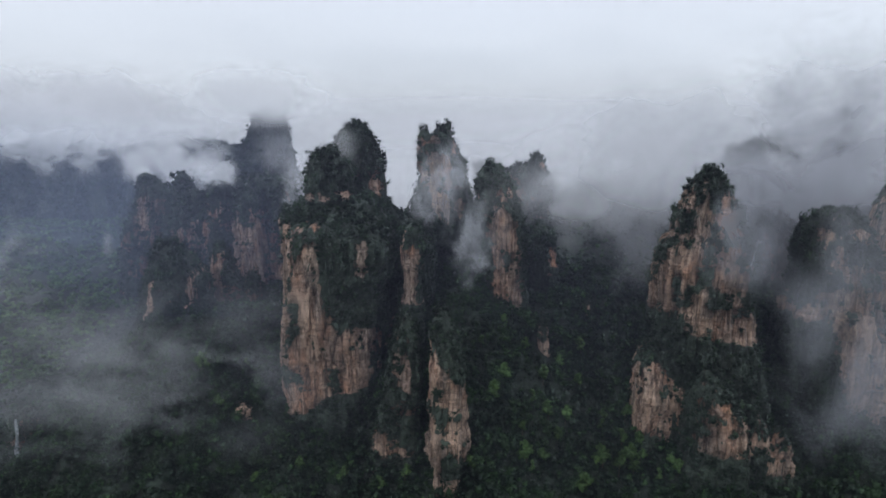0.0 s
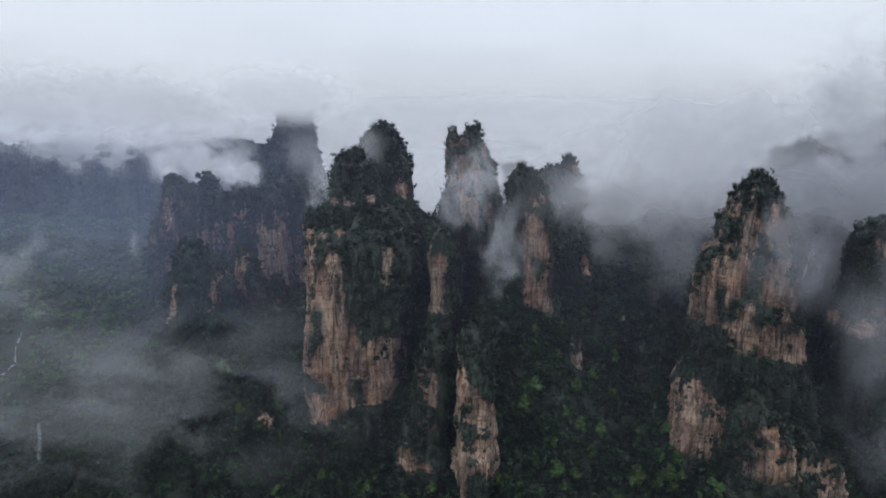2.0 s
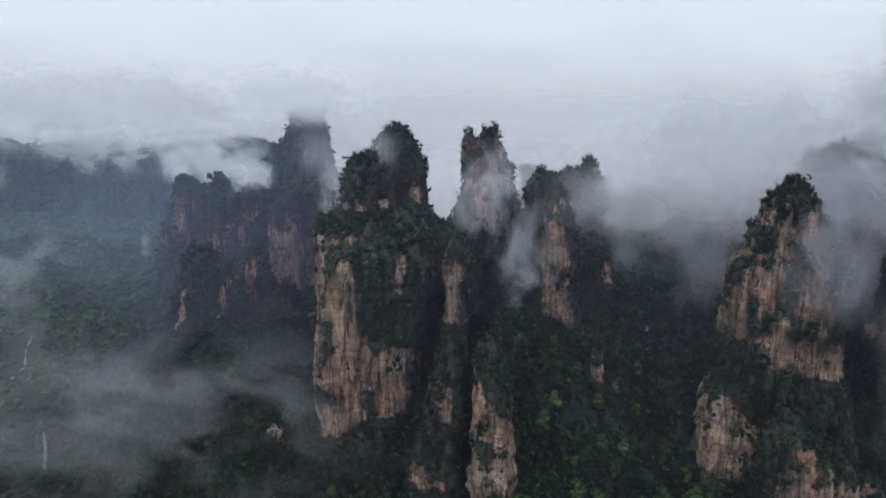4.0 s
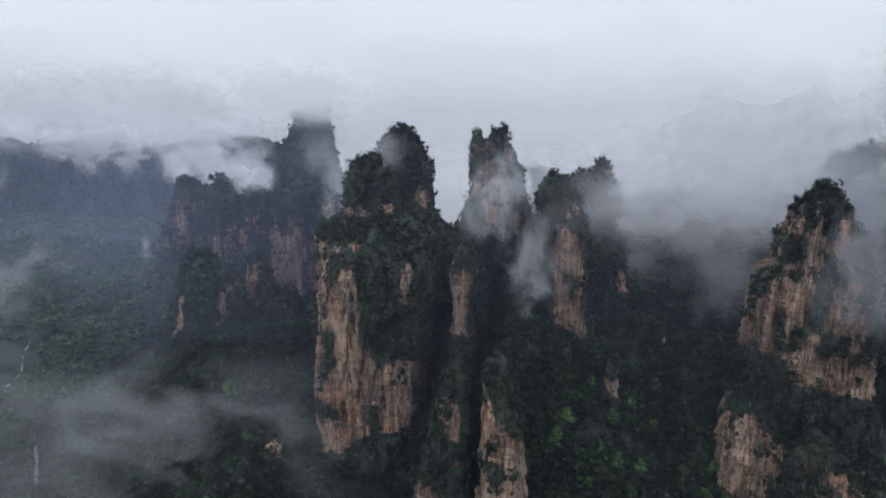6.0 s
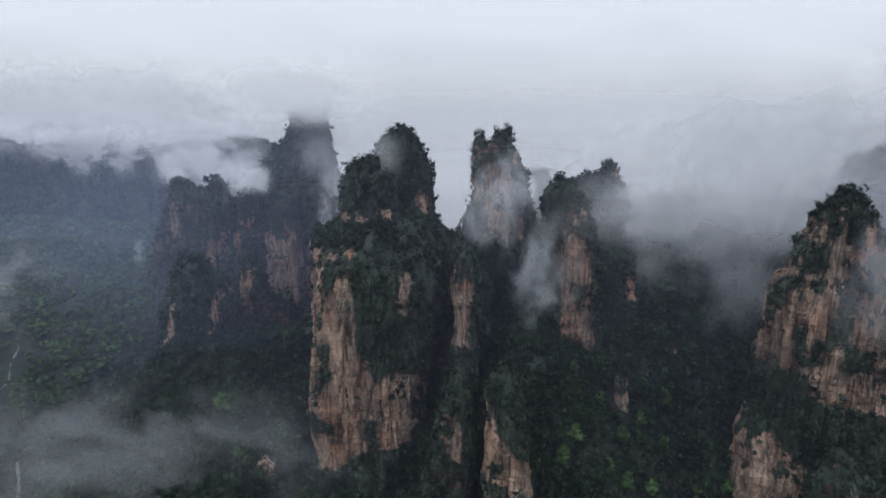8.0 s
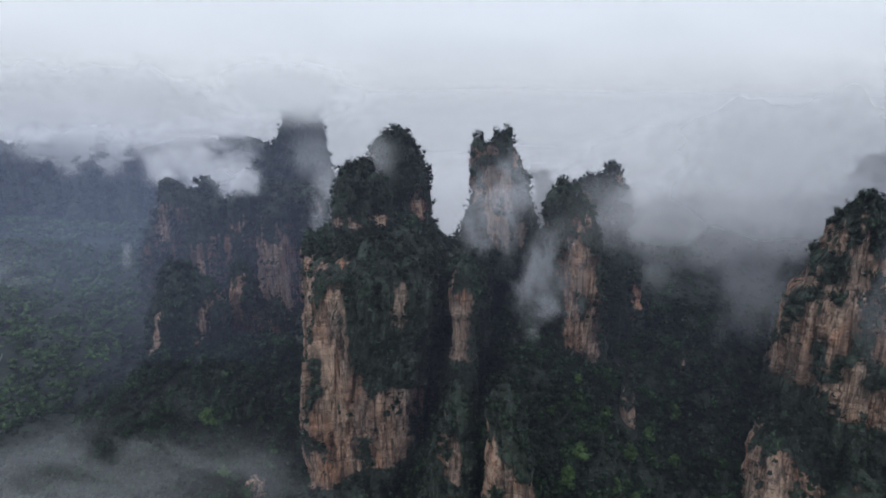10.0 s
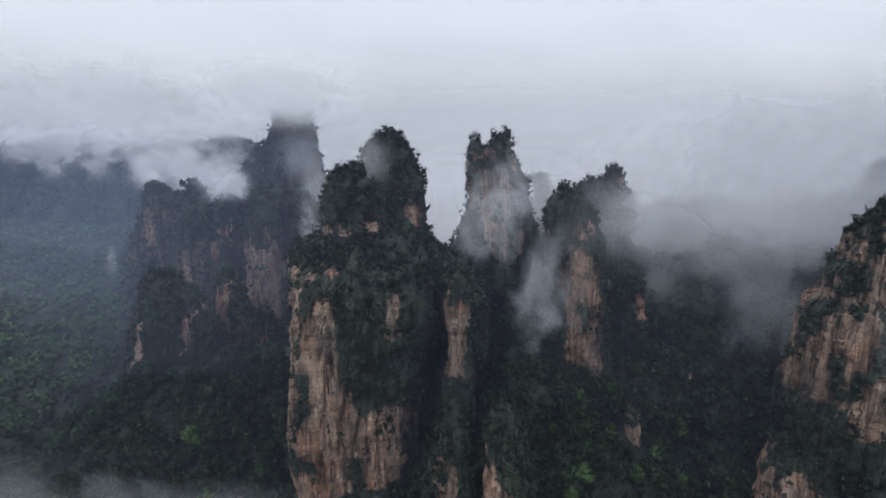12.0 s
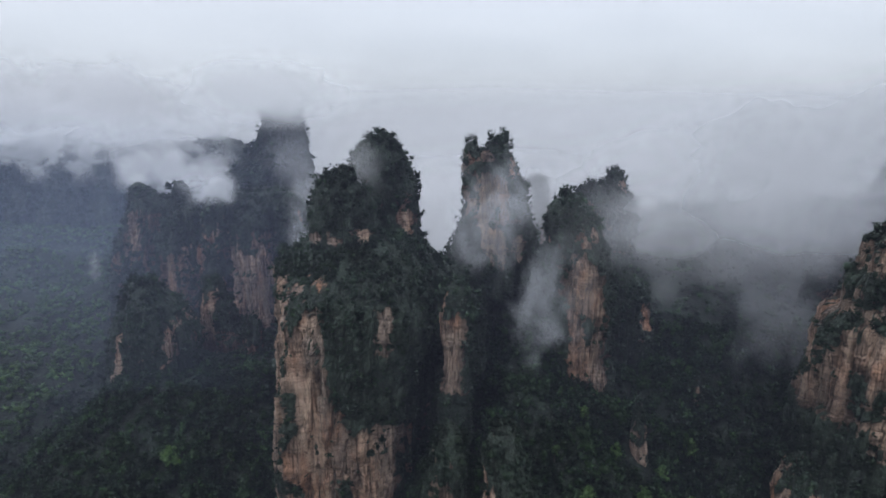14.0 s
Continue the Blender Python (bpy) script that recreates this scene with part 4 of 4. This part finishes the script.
def tree(name, seed, tall, flat, mat, label, category, group):
    r = random.Random(seed)
    base = new(name)
    tagged(base, label, category, group)
    lean = (r.uniform(-0.6, 0.6), r.uniform(-0.6, 0.6))
    pts = [(lean[0] * f * f, lean[1] * f * f, -1.0 + (tall + 0.6) * f) for f in (0, 0.35, 0.7, 1.0)]
    bm = tapered(pts, (0.22, 0.17, 0.11, 0.04))
    layers = []
    for k in range(6 if flat else 7):
        f = 0.38 + 0.60 * k / 6
        a = r.uniform(0, 6.283)
        reach = (1.0 - (0.75 if flat else 0.55) * (f - 0.38)) * tall * (0.26 if flat else 0.33) * r.uniform(0.6, 1.15)
        c = np.array([lean[0] * f * f, lean[1] * f * f, tall * f])
        tip = c + np.array([math.cos(a) * reach * 0.7, math.sin(a) * reach * 0.7, 0.25 * reach])
        limb = tapered([c, (c + tip) / 2, tip], (0.08, 0.06, 0.025), 4)
        tmp = bpy.data.meshes.new("limb")
        limb.to_mesh(tmp)
        bm.from_mesh(tmp)
        bpy.data.meshes.remove(tmp)
        limb.free()
        q = clump(44, 4, reach, reach * (0.34 if flat else 1.05), 0.30 if flat else 0.24)
        q = q.reshape(-1, 6)
        q[:, :3] += tip * 0.75 + c * 0.25
        layers.append(q)
    me = bpy.data.meshes.new("trunk")
    bm.to_mesh(me)
    bm.free()
    me.materials.append(m_bark)
    part("trunk", me, base, "thin dark brown trunk and limbs")
    soup = np.concatenate(layers)
    part("crown", leafy("crown", soup, mat), base)
    return base


pines = [tree("pine_tree", 100 + k, 6.5 + k * 0.7, True, needles, "small dark pine tree with layered branches on a pillar top", "tree", "summit pines") for k in range(4)]
broad = [tree("broadleaf_tree", 200 + k, 8.5 + k, False, fresh, "bright yellow-green broadleaf tree standing in the dark forest", "tree", "bright trees") for k in range(3)]
pine_at = []
for t in tops:
    k = min(len(t), 9)
    pine_at += [t[i] for i in rng.choice(len(t), k, replace=False)]
for i, p in enumerate(pine_at):
    proto = pines[i % 4]
    m = pose(p[0], p[1], p[2], 0, 0, rng.uniform(0, 360)) @ Matrix.Scale(rng.uniform(0.4, 0.8), 4)
    if i < 4:
        proto.matrix_basis = m
    else:
        copy = copy_thing(proto, Matrix.Identity(4))
        copy.matrix_basis = m
bright = [(172, 424), (214, 418), (232, 415), (140, 420), (128, 432), (96, 425), (60, 408), (40, 418), (154, 420), (124, 425), (82, 422), (62, 396), (66, 392), (137, 402), (141, 404), (142, 396), (205, 405), (231, 400), (238, 408), (172, 402), (80, 440), (110, 450), (98, 462), (66, 455), (30, 440), (150, 405), (120, 400), (-45, 380), (-75, 395),
          (-110, 405), (-140, 392), (-180, 440), (-205, 470), (-170, 480), (52, 470), (118, 478), (20, 385), (75, 398), (104, 384), (160, 392), (-28, 388), (188, 412),
          (200, 400), (176, 396), (205, 425), (132, 398), (145, 432), (88, 412), (70, 425), (50, 432)]
for i, (x, y) in enumerate(bright):
    proto = broad[i % 3]
    m = pose(x, y, float(height(x, y)) + 1.0, 0, 0, rng.uniform(0, 360)) @ Matrix.Scale(rng.uniform(1.0, 1.7), 4)
    if i < 3:
        proto.matrix_basis = m
    else:
        copy = copy_thing(proto, Matrix.Identity(4))
        copy.matrix_basis = m

# ---- white water in the side valley ----
bm = bmesh.new()
prev = None
for k in range(26):
    f = k / 25
    x, y = -494 - 66 * f + 2.0 * math.sin(5 * f) + 0.7 * math.sin(17 * f), 580 + 122 * f
    w = 1.0 + 0.6 * math.sin(17 * f + 1) + 0.35 * math.sin(41 * f)
    z = max(float(height(x, y)), 0) + 2.0
    row = [bm.verts.new((x - w, y, z)), bm.verts.new((x, y, z + 0.7)), bm.verts.new((x + w, y, z - 0.2))]
    if prev:
        for a in (0, 1) if k not in (4, 5, 11, 17, 18) else ():
            bm.faces.new((prev[a], prev[a + 1], row[a + 1], row[a]))
    prev = row
me = bpy.data.meshes.new("stream")
bm.to_mesh(me)
bm.free()
me.materials.append(m_foam)
tagged(new("stream", me), "white rushing mountain stream in a green valley", "stream", kind="structure")


bm = bmesh.new()
prev = None
for k in range(15):
    f = k / 14
    w = 1.0 + 1.1 * f + 0.4 * math.sin(9 * f)
    x, y, z = -351 + 0.8 * math.sin(5 * f), 444.5 - 4.0 * f ** 0.6, 54 - 32 * f
    row = [bm.verts.new((x - w, y + 0.5, z)), bm.verts.new((x, y - 0.3, z)), bm.verts.new((x + w, y + 0.5, z)), bm.verts.new((x, y + 1.2, z))]
    if prev:
        for a in range(4):
            bm.faces.new((prev[a], prev[(a + 1) % 4], row[(a + 1) % 4], row[a]))
    prev = row
me = bpy.data.meshes.new("waterfall")
bm.to_mesh(me)
bm.free()
me.materials.append(m_foam)
tagged(new("waterfall", me), "thin white waterfall down a small wooded step", "waterfall", kind="structure")


# ---- mist ----
def mist(label, x, y, z, wide, tall, density, size, seed, layers=2, deep=14.0, ragged=1.0, soft=0.55, lit=0.5, tint=(0.87, 0.89, 0.925), stretch=(0.9, 0.6, 1.3)):
    """A bank of drifting mist: billowed veils one behind the other."""
    verts, faces, uvs = [], [], []
    nu, nv = 28, 18
    for k in range(layers):
        off = (k - (layers - 1) / 2) * deep
        grow = 1 - 0.08 * k
        first = len(verts)
        for j in range(nv + 1):
            for i in range(nu + 1):
                u, v = i / nu, j / nv
                px, pz = x + (u - 0.5) * wide * grow, z + (v - 0.5) * tall * grow
                bulge = deep * 0.4 * noise.noise(Vector((px / (size * 0.8), pz / (size * 0.8), seed + 3.1 * k)))
                verts.append((px, y + off + bulge, pz))
                uvs.append((u, v))
        for j in range(nv):
            for i in range(nu):
                a = first + j * (nu + 1) + i
                if math.hypot((i + 0.5) / nu - 0.5, (j + 0.5) / nv - 0.5) > 0.5:
                    continue
                faces.append((a, a + 1, a + nu + 2, a + nu + 1))
    me = mesh_of("mist_bank", np.array(verts), np.array(faces), mist_material("mist", 1 - (1 - density) ** (1 / layers), size, seed, ragged, tint, soft, lit, stretch), False)
    layer = me.uv_layers.new(name="UVMap")
    flat_uv = np.array(uvs)[np.array(faces).ravel()]
    layer.data.foreach_set("uv", flat_uv.astype(np.float32).ravel())
    return tagged(new("mist_bank", me), label, "mist", "mist banks", "stuff")


# BLUE, PALE, DUSK and AIR put airlight into the veil colour; GREY puts shade
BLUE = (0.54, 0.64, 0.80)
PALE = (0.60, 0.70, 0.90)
GREY = (0.45, 0.465, 0.51)
UPRIGHT = (1.3, 0.6, 0.8)
WHITE = (0.86, 0.89, 0.94)
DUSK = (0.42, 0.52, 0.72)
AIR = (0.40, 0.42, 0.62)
MIST = [
    # label, x, y, z, wide, tall, density, size, seed, layers, deep, ragged, soft, lit, tint, stretch
    ("far bright cloud filling the valley behind the pillars", 0, 1750, 100, 6000, 640, 0.98, 300, 1, 2, 30, 0.4, 0.15, 0.75),
    ("low cloud resting on the distant plateau", -780, 1150, 300, 1200, 230, 0.95, 80, 2, 2, 16, 1.3, 0.3, 0.7),
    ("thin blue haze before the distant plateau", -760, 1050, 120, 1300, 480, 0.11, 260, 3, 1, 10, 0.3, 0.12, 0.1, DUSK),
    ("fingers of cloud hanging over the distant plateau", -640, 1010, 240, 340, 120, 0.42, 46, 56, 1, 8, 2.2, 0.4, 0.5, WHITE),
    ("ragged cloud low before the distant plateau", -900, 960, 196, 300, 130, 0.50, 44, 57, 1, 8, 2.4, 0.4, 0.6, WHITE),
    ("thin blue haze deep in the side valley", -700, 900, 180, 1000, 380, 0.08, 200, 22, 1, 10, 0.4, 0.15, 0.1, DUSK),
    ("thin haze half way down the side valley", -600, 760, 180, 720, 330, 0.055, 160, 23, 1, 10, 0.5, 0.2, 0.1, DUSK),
    ("pale cloud around the dark peak", -408, 905, 226, 240, 130, 0.97, 50, 4, 2, 8, 1.2, 0.35, 0.8),
    ("white cloud spilling over the dark cliff's brow", -268, 706, 228, 92, 52, 0.72, 30, 54, 2, 6, 1.5, 0.4, 0.7, WHITE),
    ("grey cloud veiling the dark peak's head", -268, 868, 322, 330, 120, 0.86, 60, 17, 2, 8, 0.9, 0.3, 0.45, (0.93, 0.95, 0.97)),
    ("thin haze in the side valley", -540, 600, 160, 560, 220, 0.045, 70, 5, 1, 10, 1.4, 0.35, 0.1, PALE),
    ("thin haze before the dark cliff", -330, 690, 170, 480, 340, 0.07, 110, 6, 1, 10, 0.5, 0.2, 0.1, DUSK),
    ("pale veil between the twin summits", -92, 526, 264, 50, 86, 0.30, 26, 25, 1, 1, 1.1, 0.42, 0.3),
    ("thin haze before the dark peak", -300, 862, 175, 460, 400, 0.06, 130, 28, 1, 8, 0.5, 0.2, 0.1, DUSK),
    ("thin mist about the banded pillar's cap", 62, 482, 240, 110, 80, 0.06, 40, 29, 1, 3, 1.0, 0.4, 0.3),
    ("thin mist before the thumb-shaped top", 92, 610, 218, 150, 100, 0.09, 50, 24, 1, 6, 1.0, 0.35, 0.2),
    ("white mist behind the twin summits", 10, 790, 175, 620, 260, 0.95, 120, 7, 2, 20, 0.5, 0.25, 0.75),
    ("white wisp creeping up beside the broad pillar", -160, 640, 190, 44, 180, 0.42, 30, 19, 1, 5, 1.2, 0.45, 0.5, WHITE, UPRIGHT),
    ("wisp of mist drifting between two pillars", 30, 484, 192, 66, 112, 0.30, 24, 8, 2, 5, 1.9, 0.5, 0.2, WHITE, UPRIGHT),
    ("thin mist over a pillar face", -6, 538, 238, 90, 120, 0.48, 32, 9, 2, 4, 1.4, 0.5, 0.4, WHITE, UPRIGHT),
    ("mist behind the banded pillar", 170, 688, 240, 340, 170, 0.90, 80, 10, 2, 10, 0.8, 0.3, 0.6),
    ("drifting mist on the wooded hill", 215, 560, 262, 300, 200, 0.85, 80, 18, 2, 10, 0.9, 0.3, 0.0),
    ("grey mist before the wooded crest", 325, 518, 240, 340, 270, 0.72, 70, 11, 2, 14, 1.9, 0.32, 0.12, GREY),
    ("grey cloud about the wooded crest's head", 375, 540, 300, 360, 220, 0.88, 60, 26, 2, 6, 1.7, 0.35, 0.3),
    ("soft mist over the brow of the wooded hill", 165, 560, 218, 290, 140, 0.38, 60, 31, 2, 8, 1.3, 0.4, 0.1),
    ("white mist before the slender needle", 46, 688, 222, 84, 120, 0.45, 40, 32, 1, 4, 0.9, 0.35, 0.5),
    ("grey mist under the thumb-shaped top", 142, 622, 214, 130, 100, 0.55, 45, 33, 1, 6, 1.1, 0.4, 0.2),
    ("grey cloud before the dark peak's side", -236, 884, 262, 130, 170, 0.26, 50, 34, 1, 6, 1.1, 0.4, 0.5),
    ("pale mist clinging to a pillar's shoulder", 214, 412, 218, 90, 150, 0.44, 36, 36, 1, 5, 1.2, 0.45, 0.1, GREY, UPRIGHT),
    ("pale mist sinking into the gully", 178, 512, 195, 90, 170, 0.40, 40, 30, 1, 8, 1.2, 0.45, 0.2, GREY, UPRIGHT),
    ("drifting mist over a pillar flank", 296, 374, 178, 230, 320, 0.50, 60, 12, 2, 10, 1.6, 0.45, 0.0, GREY, UPRIGHT),
    ("low mist over the near forest", -165, 240, 192, 310, 140, 0.15, 36, 13, 2, 8, 2.0, 0.42, 0.05, WHITE, (0.75, 0.6, 1.25)),
    ("thin haze before the wooded stump", -272, 536, 135, 280, 260, 0.03, 80, 27, 1, 12, 0.8, 0.3, 0.1, DUSK),
    ("torn wisps of low mist over the near forest", -160, 318, 150, 210, 80, 0.12, 26, 53, 1, 6, 2.6, 0.42, 0.05, WHITE, (0.7, 0.6, 1.2)),
    ("bright low mist at the valley's edge", -365, 330, 150, 210, 300, 0.46, 50, 14, 2, 10, 1.7, 0.45, 0.2),
    ("torn mist drifting across the side valley", -430, 500, 172, 260, 130, 0.20, 44, 55, 1, 8, 2.2, 0.42, 0.1, WHITE),
    ("small wisp clinging to a far tower", -470, 812, 122, 28, 64, 0.30, 22, 16, 1, 4, 1.4, 0.5, 0.7),
]
# added thin, even sheets: airlight between the pillars painted as a blue tint
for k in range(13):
    MIST.append(("thin blue-tinted sheet of painted haze between the pillars", -40, 312 + 36 * k, 170, 1300 + 40 * k, 900, 0.0066 if k < 4 else 0.0098, 400, 60 + k, 1, 5, 0.15, 0.1, 0.1, AIR))
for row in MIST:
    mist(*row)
